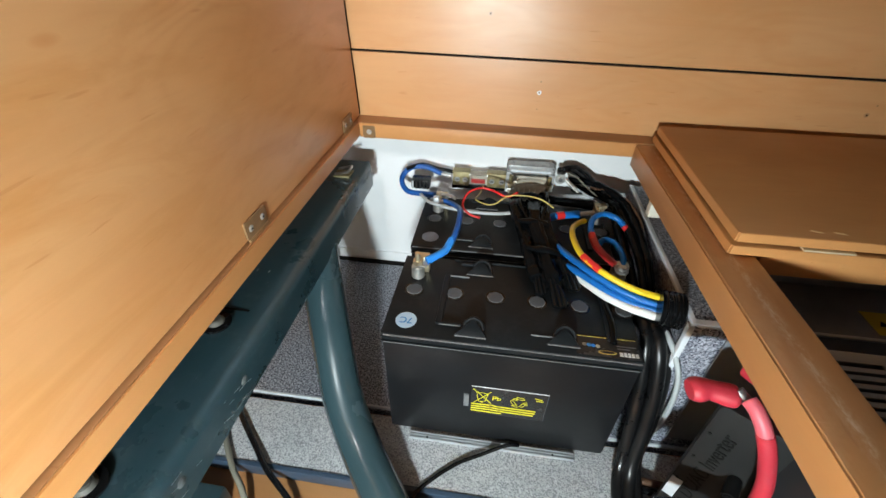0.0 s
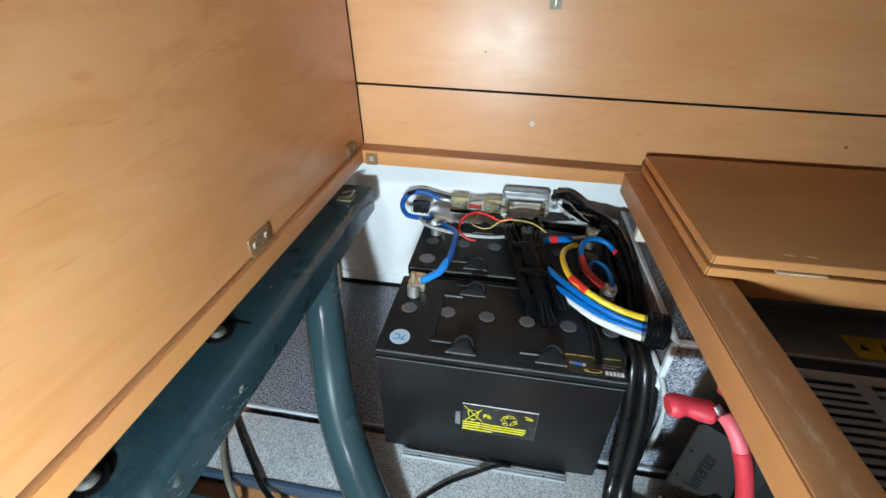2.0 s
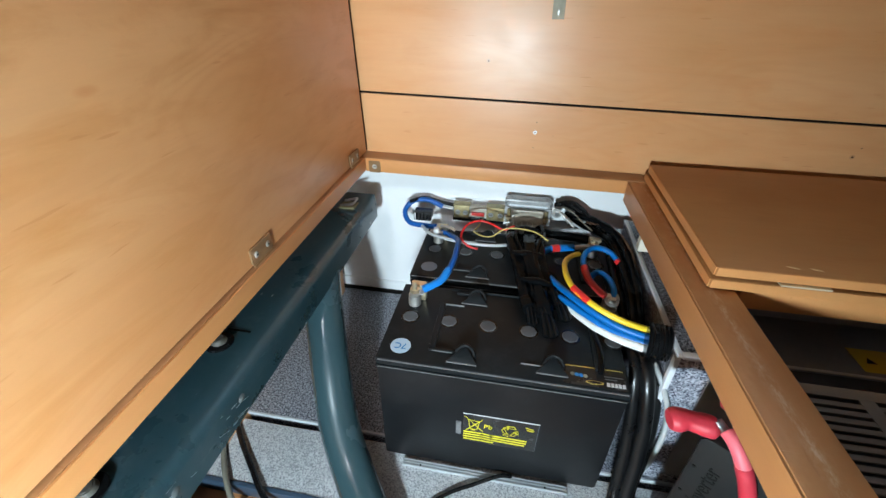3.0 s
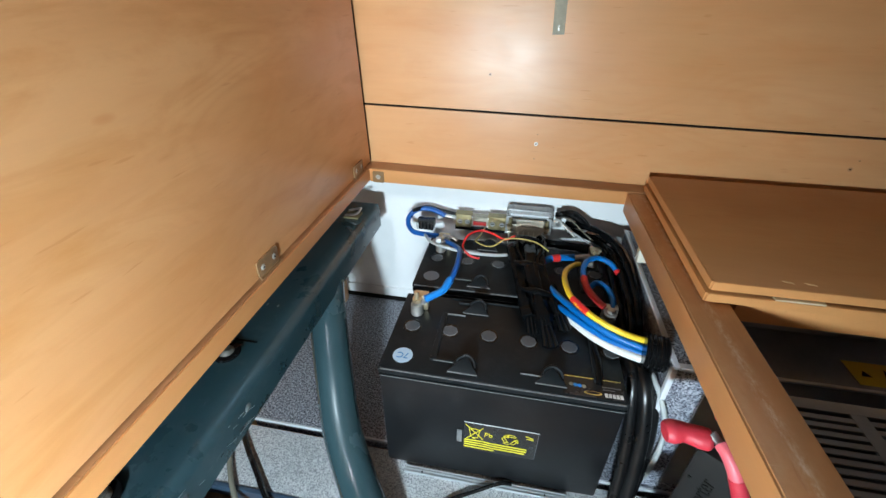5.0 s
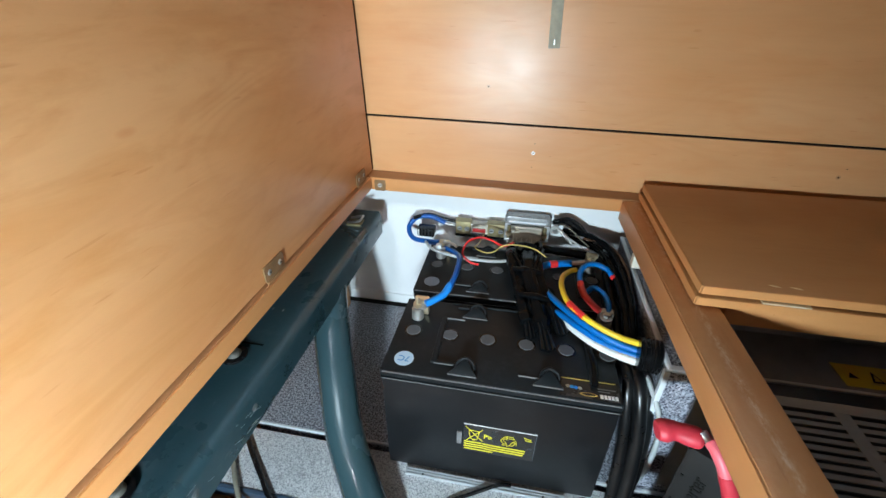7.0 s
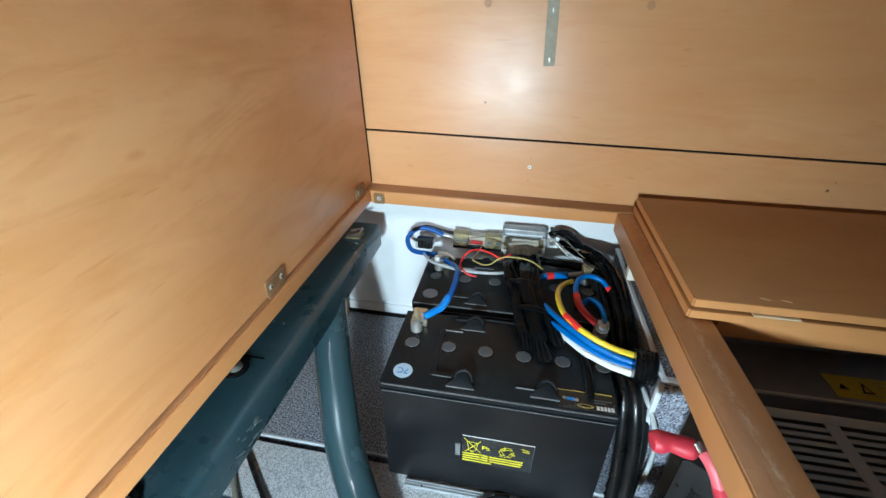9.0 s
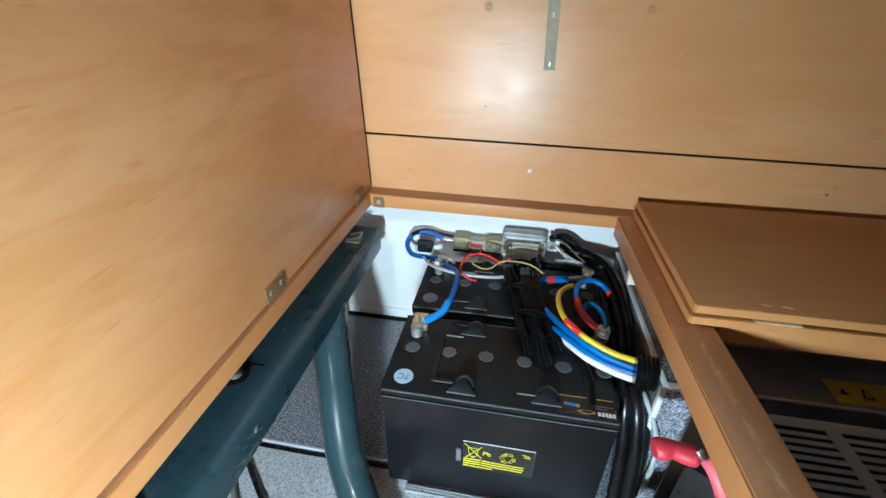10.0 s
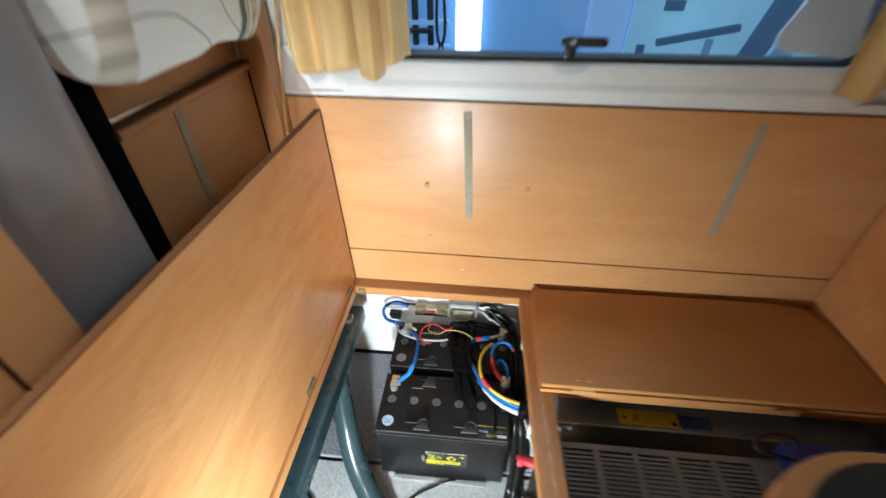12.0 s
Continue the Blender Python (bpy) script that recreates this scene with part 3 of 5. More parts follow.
# right end of the seat and the closing walls
wall_east = thing("wall_east", "fruitwood laminate panel at the end of the seat", "wall", "structure")
part("end_panel", prism([(1.0520, 0.836), (1.0520, -1.8), (1.1090, -1.8), (1.1090, 0.836)], 0.34, 0.96), wood_wall, wall_east)
part("upper_wall", box(1.110, 1.150, -1.8, 0.945, -0.08, 2.02), plain_wall, wall_east)
wall_south = solid("wall_south", box(-2.0, 1.150, -1.84, -1.8, -0.08, 2.02), plain_wall, "plain beige wall behind the seat", "wall", "structure")
wall_west = solid("wall_west", box(-2.04, -2.0, -1.84, 0.945, -0.08, 2.02), plain_wall, "plain beige wall across the cab side", "wall", "structure")
ceiling = solid("ceiling", box(-2.04, 1.150, -1.84, 0.945, 2.02, 2.06), ceiling_white, "plain white ceiling lining", "ceiling", "structure")
wall_window = thing("wall_window", "white wall lining round the window", "wall", "structure")
WIN = (-0.150, 0.825, 1.036, 1.560)
part("lining_below", box(-2.0, 1.109, 0.870, 0.905, 0.9450, WIN[2]), white_plastic, wall_window)
part("lining_left", box(-2.0, WIN[0], 0.870, 0.905, WIN[2], 2.02), white_plastic, wall_window)
part("lining_right", box(WIN[1], 1.109, 0.870, 0.905, WIN[2], 2.02), white_plastic, wall_window)
part("lining_above", box(WIN[0], WIN[1], 0.870, 0.905, WIN[3], 2.02), white_plastic, wall_window)


def ring(outer, inner, y0, y1, bevel=0.0):
    """A rounded window frame between two outlines in the x-z plane."""
    bm = bmesh.new()
    loops = []
    for pts, y in ((outer, y0), (inner, y0), (inner, y1), (outer, y1)):
        loops.append([bm.verts.new((a, y, b)) for a, b in pts])
    n = len(outer)
    for a, b in zip(loops, loops[1:] + loops[:1]):
        for i in range(n):
            j = (i + 1) % n
            bm.faces.new((a[i], a[j], b[j], b[i]))
    if bevel:
        bmesh.ops.bevel(bm, geom=[e for e in bm.edges if abs(e.verts[0].co.y - e.verts[1].co.y) < 1e-6], offset=bevel, segments=2, affect="EDGES")
    return softened(bm)


window_1 = thing("window_1", "hinged caravan window in a white moulded cassette frame", "window", "structure")
part("cassette", ring(rounded(-0.302, 0.895, 0.9655, 1.70, 0.05), rounded(WIN[0], WIN[1], WIN[2], WIN[3], 0.03), 0.838, 0.8695, 0.0025), white_plastic, window_1, "white moulded blind cassette")
for rz in (0.9835, 0.9885, 0.9935):
    part("moulded_line", box(-0.255, 0.850, 0.8368, 0.8379, rz, rz + 0.0012), trim_pale, window_1, "fine moulded line")
part("finger_notch", prism([(0.243 + 0.040 * math.cos(a), 1.0335 + 0.017 * math.sin(a)) for a in (math.pi + k * math.pi / 12 for k in range(13))], 0.8366, 0.8379, 0.0004, "xz"), trim_pale, window_1, "shallow finger notch")
part("seal", ring(rounded(WIN[0], WIN[1], WIN[2], WIN[3], 0.03), rounded(WIN[0] + 0.016, WIN[1] - 0.016, WIN[2] + 0.012, WIN[3] - 0.014, 0.03), 0.858, 0.900), seal_grey, window_1, "dark grey rubber seal")
pane = part("pane", box(WIN[0] + 0.004, WIN[1] - 0.004, 0.888, 0.892, WIN[2] + 0.004, WIN[3] - 0.004), pane_mat, window_1, "blue-tinted acrylic pane")
pane.visible_shadow = False
latch = thing("window_latch", "black plastic swivel latch on the window", "latch")
part("base", box(0.228, 0.252, 0.846, 0.8575, 1.044, 1.078, 0.003), handle_black, latch)
part("lever", prism(rounded(0.218, 0.312, 1.070, 1.088, 0.008), 0.836, 0.8525, 0.003, "xz"), handle_black, latch)
part("pivot", disc((0.240, 0.836, 1.080), 0.006, -0.004, "y", 16), bare_steel, latch)


def curtain(name, x0, x1, z0, z1, y, folds, label, slant=0.0, seed=0):
    bm = bmesh.new()
    nx, nz = 90, 24
    grid = []
    for k in range(nz + 1):
        f = k / nz
        row = []
        for i in range(nx + 1):
            s = i / nx
            gather = 0.75 + 0.25 * (1 - f)
            ph = folds * 2 * math.pi * (s + 0.035 * math.sin(7 * s + seed)) + 0.5 * f
            dy = 0.024 * gather * math.sin(ph) + 0.007 * math.sin(2.3 * ph + seed)
            drop = slant * math.sin(math.pi * s) + 0.012 * math.sin(ph * 0.5 + 1.3 + seed) * (1 - f)
            row.append(bm.verts.new((x0 + (x1 - x0) * s + 0.006 * math.cos(ph), y + dy, z0 + drop * (1 - f) + (z1 - z0) * f)))
        grid.append(row)
    for a, b in zip(grid, grid[1:]):
        for i in range(nx):
            bm.faces.new((a[i], a[i + 1], b[i + 1], b[i]))
    ob = solid(name, softened(bm), curtain_mat, label, "curtain", group="curtains")
    sol = ob.modifiers.new("cloth", "SOLIDIFY")
    sol.thickness = 0.0015
    return ob


curtain("curtain", -0.372, -0.098, 1.046, 1.75, 0.800, 4.2, "gathered pale yellow curtain beside the window", -0.032, 0.4)
curtain("curtain", 0.772, 0.985, 1.008, 1.75, 0.798, 3.4, "gathered pale yellow curtain at the far window edge", -0.01, 2.0)
solid("curtain_tieback", sweep([(-0.358, 0.790, 1.18), (-0.366, 0.780, 1.103), (-0.375, 0.778, 1.043), (-0.386, 0.778, 0.959), (-0.394, 0.778, 0.887), (-0.396, 0.779, 0.82)], 0.0065, 8, flat=0.35), curtain_mat, "narrow pale yellow curtain tie hanging down", "curtain tie")
blind = solid("blind_cloth", prism([(0.640, 1.084), (0.648, 1.073), (0.664, 1.067), (0.780, 1.056), (0.794, 1.060), (0.802, 1.074), (0.782, 1.145), (0.775, 1.60), (0.690, 1.60), (0.664, 1.160), (0.638, 1.098)], 0.8405, 0.8485, 0.002, "xz"), blind_blue_lit, "white cloth hanging in front of the window", "cloth")

# what stands beyond the window, in the hall; backdrop and ladder steps glow
backdrop = thing("backdrop", "self-lit blue wall and doors of the hall outside", "backdrop", "structure")
part("hall_wall", box(-3.5, 5.0, 3.10, 3.14, -1.0, 4.0), hall_glow_blue, backdrop)
part("hall_door", box(1.00, 2.60, 3.04, 3.09, -1.0, 3.2), hall_glow_pale, backdrop)
part("door_leaf", box(0.72, 0.98, 3.05, 3.09, -1.0, 3.2), hall_glow_light, backdrop)
part("lit_opening", box(-0.155, 0.020, 3.03, 3.07, 0.600, 3.0), hall_glow_lit, backdrop, "bright lit doorway")
part("post", box(1.70, 1.83, 2.94, 3.0, -1.0, 3.2, m=pose(1.76, 0, 0.55, 0, 16, 0) @ Matrix.Translation((-1.76, 0, -0.55))), hall_glow_dark, backdrop, "dark steel post")
part("post", box(1.90, 1.99, 2.94, 3.0, -1.0, 3.2, m=pose(1.94, 0, 0.55, 0, 16, 0) @ Matrix.Translation((-1.94, 0, -0.55))), hall_glow_mid, backdrop, "pale steel post")
part("beam", box(1.17, 1.66, 2.95, 2.99, 0.665, 0.705, m=pose(1.17, 0, 0.68, 0, -11, 0) @ Matrix.Translation((-1.17, 0, -0.68))), hall_glow_dark, backdrop)
part("door_plate", box(1.07, 1.12, 3.02, 3.039, 0.56, 0.66), hall_glow_dark, backdrop)
part("door_plate", box(1.18, 1.30, 3.02, 3.039, 0.86, 0.92), hall_glow_dark, backdrop)
part("door_frame", box(1.50, 1.54, 3.01, 3.039, 0.3, 0.70), hall_glow_mid, backdrop)
ladder = thing("ladder", "grey step ladder standing in the hall", "ladder", at=(-0.36, 2.95, -1.0))
for lx in (-0.415, -0.315):
    part("stile", box(lx - 0.020, lx + 0.020, 2.92, 2.96, -1.0, 1.6, 0.004), seal_grey, ladder)
for k in range(12):
    part("step", box(-0.54, -0.19, 2.90, 2.98, -0.72 + 0.15 * k, -0.695 + 0.15 * k, 0.003), hall_glow_light, ladder)
part("clamp", box(-0.46, -0.30, 2.86, 2.90, 0.735, 0.765, 0.004), seal_grey, ladder)
coil = thing("cable_coil", "dark cable hanging in loops in the hall", "cable", at=(-0.24, 2.9, 0.5))
part("loop", sweep([(-0.25, 2.9, 1.2), (-0.27, 2.9, 0.80), (-0.245, 2.9, 0.66), (-0.215, 2.9, 0.78), (-0.24, 2.9, 1.2)], 0.010, 8, 6), seal_grey, coil)
part("loop", sweep([(-0.245, 2.9, 0.68), (-0.265, 2.9, 0.60), (-0.262, 2.9, 0.54)], 0.006, 8, 4), seal_grey, coil)
part("loop", sweep([(-0.240, 2.9, 0.68), (-0.222, 2.9, 0.60), (-0.228, 2.9, 0.54)], 0.006, 8, 4), seal_grey, coil)

# ---- the open locker lid ----
lid = thing("locker_lid", "large open fruitwood locker lid standing upright", "lid", at=(-0.319, 0.25, 0.389))
LEAN_M = pose(-0.3115, 0.83, 0.389, 0, -1.8, 0) @ Matrix.Translation((0.3115, -0.83, -0.389))
part("board", box(-0.3245, -0.3115, -0.34, 0.8300, 0.3868, 0.924, 0.001, m=LEAN_M), wood_lid, lid)
# black strip drawn in for the shade between lid and panel
part("rear_gap_shade", box(-0.3240, -0.3113, 0.8304, 0.8338, 0.3890, 0.924, m=LEAN_M), groove_black, lid, "black strip standing in for the gap's shade")
part("top_edge", box(-0.3250, -0.3110, -0.34, 0.8335, 0.9242, 0.9262, m=LEAN_M), edge_brown, lid, "brown edge band")


def hinge(y, label):
    h = thing("hinge", label, "hinge", group="lid hinges", at=(-0.305, y, 0.385))
    part("leaf", prism(rounded(y - 0.0235, y + 0.0235, 0.3875, 0.4105, 0.004), -0.3112, -0.3088, 0.0006, "yz"), nickel_brown, h)
    part("knuckle", disc((-0.3085, y - 0.022, 0.3866), 0.0016, 0.044, "y", 12), nickel_brown, h)
    for dy in (-0.0130, 0.0130):
        part("screw", disc((-0.3087, y + dy, 0.3990), 0.0044, 0.0012, "x", 12, 0.003), screw_steel, h)
        part("slot", disc((-0.3074, y + dy, 0.3990), 0.0016, 0.0004, "x", 8), groove_black, h)
    return h


hinge(0.4265, "brownish nickel butt hinge on the lid's lower edge")
hinge(0.757, "brownish nickel butt hinge near the lid's corner")
plate = thing("corner_plate", "small brownish hinge plate on the rail's corner", "hinge plate", at=(-0.285, 0.797, 0.366))
part("leaf", prism(rounded(-0.2965, -0.2725, 0.3560, 0.3800, 0.003), 0.7950, 0.7972, 0.0006, "xz"), nickel_brown, plate)
part("screw", disc((-0.2838, 0.7949, 0.3690), 0.0050, -0.0014, "y", 14, 0.0036), screw_steel, plate)
part("slot", box(-0.2870, -0.2806, 0.7930, 0.7934, 0.3686, 0.3694), groove_black, plate)

# ---- right side of the seat: folded lid over the heater ----
flap = thing("folding_lid", "two wooden seat boards lying folded on each other", "lid", at=(0.62, 0.63, 0.377))


def seat_board(z0, z1, grow=0.0):
    pts = [(0.2400 - grow, 0.484 - grow), (1.046, 0.484 - grow), (1.043, 0.560), (1.036, 0.690), (1.024, 0.766), (0.992, 0.799), (0.950, 0.8115), (0.890, 0.8170), (0.2400 - grow, 0.8165)]
    return prism(pts, z0, z1, 0.0012)


part("lower_board", seat_board(0.3775, 0.3900, 0.003), wood_top_shaded, flap)
part("upper_board", seat_board(0.3930, 0.4055), wood_top_shaded, flap)
part("front_edge_lower", box(0.2375, 1.046, 0.4790, 0.4806, 0.3780, 0.3895), edge_light, flap)
part("front_edge_upper", box(0.2405, 1.046, 0.4822, 0.4836, 0.3935, 0.4050), edge_light, flap)
part("side_edge_lower", box(0.2352, 0.2366, 0.4810, 0.8130, 0.3780, 0.3895), edge_light, flap)
part("side_edge_upper", box(0.2382, 0.2396, 0.4840, 0.8130, 0.3935, 0.4050), edge_light, flap)
part("gap_strip", box(0.246, 1.015, 0.4890, 0.795, 0.3901, 0.3929), edge_dark, flap, "dark gap between the boards")
part("hinge_strip", box(0.3105, 0.3640, 0.4785, 0.4870, 0.3904, 0.3924), brass_bright, flap, "small brass hinge")
for hx in (0.3267, 0.3515):
    part("dent", prism([(hx - 0.0070, 0.4992), (hx - 0.0020, 0.4968), (hx + 0.0060, 0.4958), (hx + 0.0035, 0.4985), (hx - 0.0020, 0.4998)], 0.4056, 0.4060), scuff_pale, flap, "pale torn screw dent")
solid("corner_rail", box(0.960, 1.0515, 0.640, 0.8395, 0.340, 0.3760, 0.001), wood_rail_shaded, "wooden corner rail beside the folded boards", "rail", "structure")
batten = solid("support_batten", prism(rounded(0.279, 1.03, 0.346, 0.3768, 0.012, 5, "c"), 0.4880, 0.5200, 0.002, "xz"), edge_light, "wooden batten under the folded boards", "batten")

heater = thing("heater", "grey metal heater with a slotted cover in the seat box", "heater", at=(0.62, 0.25, -0.03))
# heater body, near-black so that its colour gives the slots their shade
part("body", box(0.284, 0.735, 0.012, 0.366, -0.029, 0.296, 0.004), slot_shade, heater)
PLATE = 0.3430
part("rear_flange", prism([(0.3640, PLATE), (0.3740, PLATE), (0.3790, PLATE - 0.0020), (0.3815, PLATE - 0.0070), (0.3815, PLATE - 0.060), (0.3795, PLATE - 0.060), (0.3795, PLATE - 0.0075), (0.3780, PLATE - 0.0040), (0.3735, PLATE - 0.0020), (0.3640, PLATE - 0.0020)], 0.2765, 1.035, 0, "yz"), grille_grey, heater)
part("front_flange", box(0.2765, 1.035, -0.020, 0.0135, PLATE - 0.0020, PLATE, 0.0006), grille_grey, heater)
SLOTS = [(0.2820, 0.3465), (0.3610, 0.4320), (0.4435, 0.5105), (0.5265, 0.5965), (0.6095, 0.6800)]
ribs = [(0.2765, 0.2820)] + [(p[1], q[0]) for p, q in zip(SLOTS, SLOTS[1:])] + [(0.6800, 1.035)]
for xa, xb in ribs:
    part("rib", box(xa, xb, 0.0137, 0.3638, PLATE - 0.0020, PLATE), grille_grey, heater)
ROW = 0.0097
for xa, xb in SLOTS:
    slat_mesh = finish("slat", box(xa, xb, -0.0027, 0.0027, PLATE - 0.0020, PLATE - 0.0002), grille_grey)
    for r in range(36):
        sl = new("slat", slat_mesh)
        sl.location = (0, 0.3556 - ROW * r, 0)
        under(sl, heater)
shelf = thing("metal_shelf", "grey sheet-metal shelf with a pale folded lip behind the heater", "shelf", at=(0.66, 0.49, 0.28))
part("top", box(0.2765, 1.045, 0.4625, 0.560, 0.2800, 0.2830, 0.0006), heater_grey, shelf)
part("lip", sweep([(0.2765, 0.4600, 0.2835), (0.50, 0.4600, 0.2835), (0.80, 0.4590, 0.2835), (1.045, 0.4580, 0.2835)], 0.0027, 10, 4), zinc, shelf, "pale folded metal lip")
part("front", box(0.2765, 1.045, 0.4600, 0.4620, 0.02, 0.2808), heater_grey, shelf)
part("rear", box(0.2765, 1.045, 0.5605, 0.5630, -0.029, 0.3450), heater_grey, shelf)

warning = thing("warning_sticker", "yellow warning sticker with small black marks", "sticker", at=(0.520, 0.491, 0.2832))
part("sheet", box(0.446, 0.5935, 0.4708, 0.5120, 0.2832, 0.2836), sticker_yellow, warning)
part("triangle", prism([(0.482, 0.482), (0.497, 0.482), (0.4895, 0.502)], 0.2838, 0.2841), print_black, warning)
part("triangle_face", prism([(0.4855, 0.4845), (0.4935, 0.4845), (0.4895, 0.4960)], 0.2842, 0.2844), sticker_yellow, warning)
part("mark", prism([(0.456, 0.486), (0.468, 0.486), (0.462, 0.496)], 0.2838, 0.2841), print_black, warning)
part("mark", disc((0.580, 0.480, 0.2838), 0.0060, 0.0003, "z", 12), print_black, warning)
for k, (xa, xb) in enumerate(((0.506, 0.560), (0.506, 0.568), (0.506, 0.552), (0.478, 0.560))):
    part("print_bar", box(xa, xb, 0.5040 - 0.0085 * k, 0.5058 - 0.0085 * k, 0.2838, 0.2841), print_gold, warning)
solid("blue_tape", box(0.5945, 0.672, 0.4700, 0.5060, 0.2832, 0.2836), tape_blue, "piece of dark blue tape on grey metal", "tape")
bag = thing("blue_case", "dark blue case with a black cord handle", "case", at=(0.88, 0.32, 0.343))
part("body", box(0.738, 1.030, 0.270, 0.402, 0.3434, 0.3880, 0.014, 3), bag_blue, bag)
part("handle", sweep([(0.760, 0.352, 0.386), (0.725, 0.362, 0.386), (0.694, 0.372, 0.384), (0.682, 0.384, 0.386), (0.692, 0.399, 0.390), (0.720, 0.409, 0.393), (0.752, 0.411, 0.392), (0.770, 0.404, 0.389), (0.778, 0.385, 0.387)], 0.0045, 8), rubber, bag, "black cord handle")

# ---- painted steel seat frame ----
frame_ob = thing("steel_frame", "dark teal painted steel seat frame with a bent tube", "seat frame", at=(-0.32, 0.25, -0.03))
profile = [(-0.372, 0.312), (-0.294, 0.312), (-0.288, 0.310), (-0.284, 0.306), (-0.2825, 0.300), (-0.2825, 0.262), (-0.2855, 0.262), (-0.2855, 0.300), (-0.288, 0.306), (-0.294, 0.309), (-0.372, 0.309)]
part("angle", prism(profile, -0.28, 0.783, 0, "xz"), steel_paint, frame_ob)
part("angle_end", box(-0.372, -0.286, 0.7835, 0.7865, 0.275, 0.3115, 0.001), steel_paint, frame_ob)
TUBE = [(-0.316, 0.575, 0.274), (-0.305, 0.545, 0.245), (-0.272, 0.470, 0.165), (-0.243, 0.412, 0.095), (-0.205, 0.362, 0.050), (-0.155, 0.305, 0.024), (-0.090, 0.235, 0.006), (-0.02, 0.16, 0.004)]
part("tube", sweep(TUBE, 0.031, 24, 8), tube_paint, frame_ob, "thick bent teal steel tube")
part("foot_beam", box(-0.60, -0.392, 0.225, 0.290, -0.0295, 0.012, 0.006), steel_paint, frame_ob)
part("upright", box(-0.372, -0.340, -0.10, -0.06, -0.0295, 0.3085, 0.004), steel_paint, frame_ob)
for yy, zz in ((0.292, 0.288), (0.188, 0.288), (0.755, 0.292)):
    part("rivet", disc((-0.2826, yy, zz), 0.0055, 0.0016, "x", 16, 0.003), chip_grey, frame_ob, "chipped steel rivet")


def scratches(spots, seed):
    """Fine rubbed lines down to the bare metal on the angle's upright face."""
    rnd = random.Random(seed)
    for y, z, reach, count in spots:
        for _ in range(count):
            ya, za = y + rnd.uniform(-reach, reach), z + rnd.uniform(-0.016, 0.012)
            ln, lean = rnd.uniform(0.003, 0.016), rnd.uniform(-28, -6)
            bm = box(-0.0002, 0.0003, -ln / 2, ln / 2, -0.00018, 0.00018, m=pose(-0.2824, ya, max(0.266, min(0.299, za)), lean, 0, 0))
            part("scratch", bm, zinc, frame_ob, "pale scratch in the paint")


scratches(((0.284, 0.280, 0.012, 9), (0.196, 0.288, 0.016, 4), (0.235, 0.290, 0.05, 3)), 5)


def bolt(x, y, z, r, label):
    b = thing("bolt", label, "bolt", group="frame bolts", at=(x, y, z))
    part("washer", disc((x, y, z), r * 1.5, 0.003, "z", 24, bevel=0.0006), rubber, b, "black washer")
    part("head", disc((x, y, z + 0.0031), r * 0.92, 0.0055, "z", 24, r * 0.62, 0.001), bolt_steel, b)
    return b


bolt(-0.337, 0.343, 0.3123, 0.011, "steel bolt with black washer on the frame")
bolt(-0.339, 0.165, 0.3123, 0.011, "steel bolt with black washer on the frame")
part("slot", box(-0.342, -0.311, 0.3660, 0.3688, 0.3122, 0.3126), groove_black, frame_ob, "black slot")
catch = thing("lid_catch", "small brass spring catch under the rail", "catch", at=(-0.318, 0.722, 0.3125))
part("base", box(-0.332, -0.302, 0.708, 0.736, 0.3124, 0.316, 0.001), brass_dull, catch)
part("clip", sweep([(-0.329, 0.712, 0.318), (-0.305, 0.710, 0.324), (-0.301, 0.722, 0.328), (-0.306, 0.734, 0.324), (-0.329, 0.733, 0.318)], 0.0025, 8), bare_steel, catch)


# ---- batteries ----
def wedge(x, y, z, flip=1):
    """A hold-down lug: sloping triangular plate with a rounded hump behind it."""
    bm = bmesh.new()
    w, d, h = 0.0225, 0.028, 0.010
    fl, fr, ap = (x - w, y, z + 0.003), (x + w, y, z + 0.003), (x + 0.003, y + flip * d, z + h)
    b1, b2, b3 = (x - w, y, z), (x + w, y, z), (x + 0.003, y + flip * d, z)
    v = [bm.verts.new(q) for q in (fl, fr, ap, b1, b2, b3)]
    for f in ((0, 1, 2), (3, 4, 1, 0), (4, 5, 2, 1), (5, 3, 0, 2), (3, 5, 4)):
        bm.faces.new([v[i] for i in f])
    bmesh.ops.bevel(bm, geom=bm.edges[:], offset=0.0008, segments=1, affect="EDGES")
    sweep([(x - 0.011, y + flip * 0.014, z), (x - 0.008, y + flip * 0.022, z + 0.007), (x + 0.003, y + flip * 0.027, z + 0.0105), (x + 0.014, y + flip * 0.022, z + 0.007), (x + 0.017, y + flip * 0.014, z)], 0.0026, 8, 4, bm)
    return bm


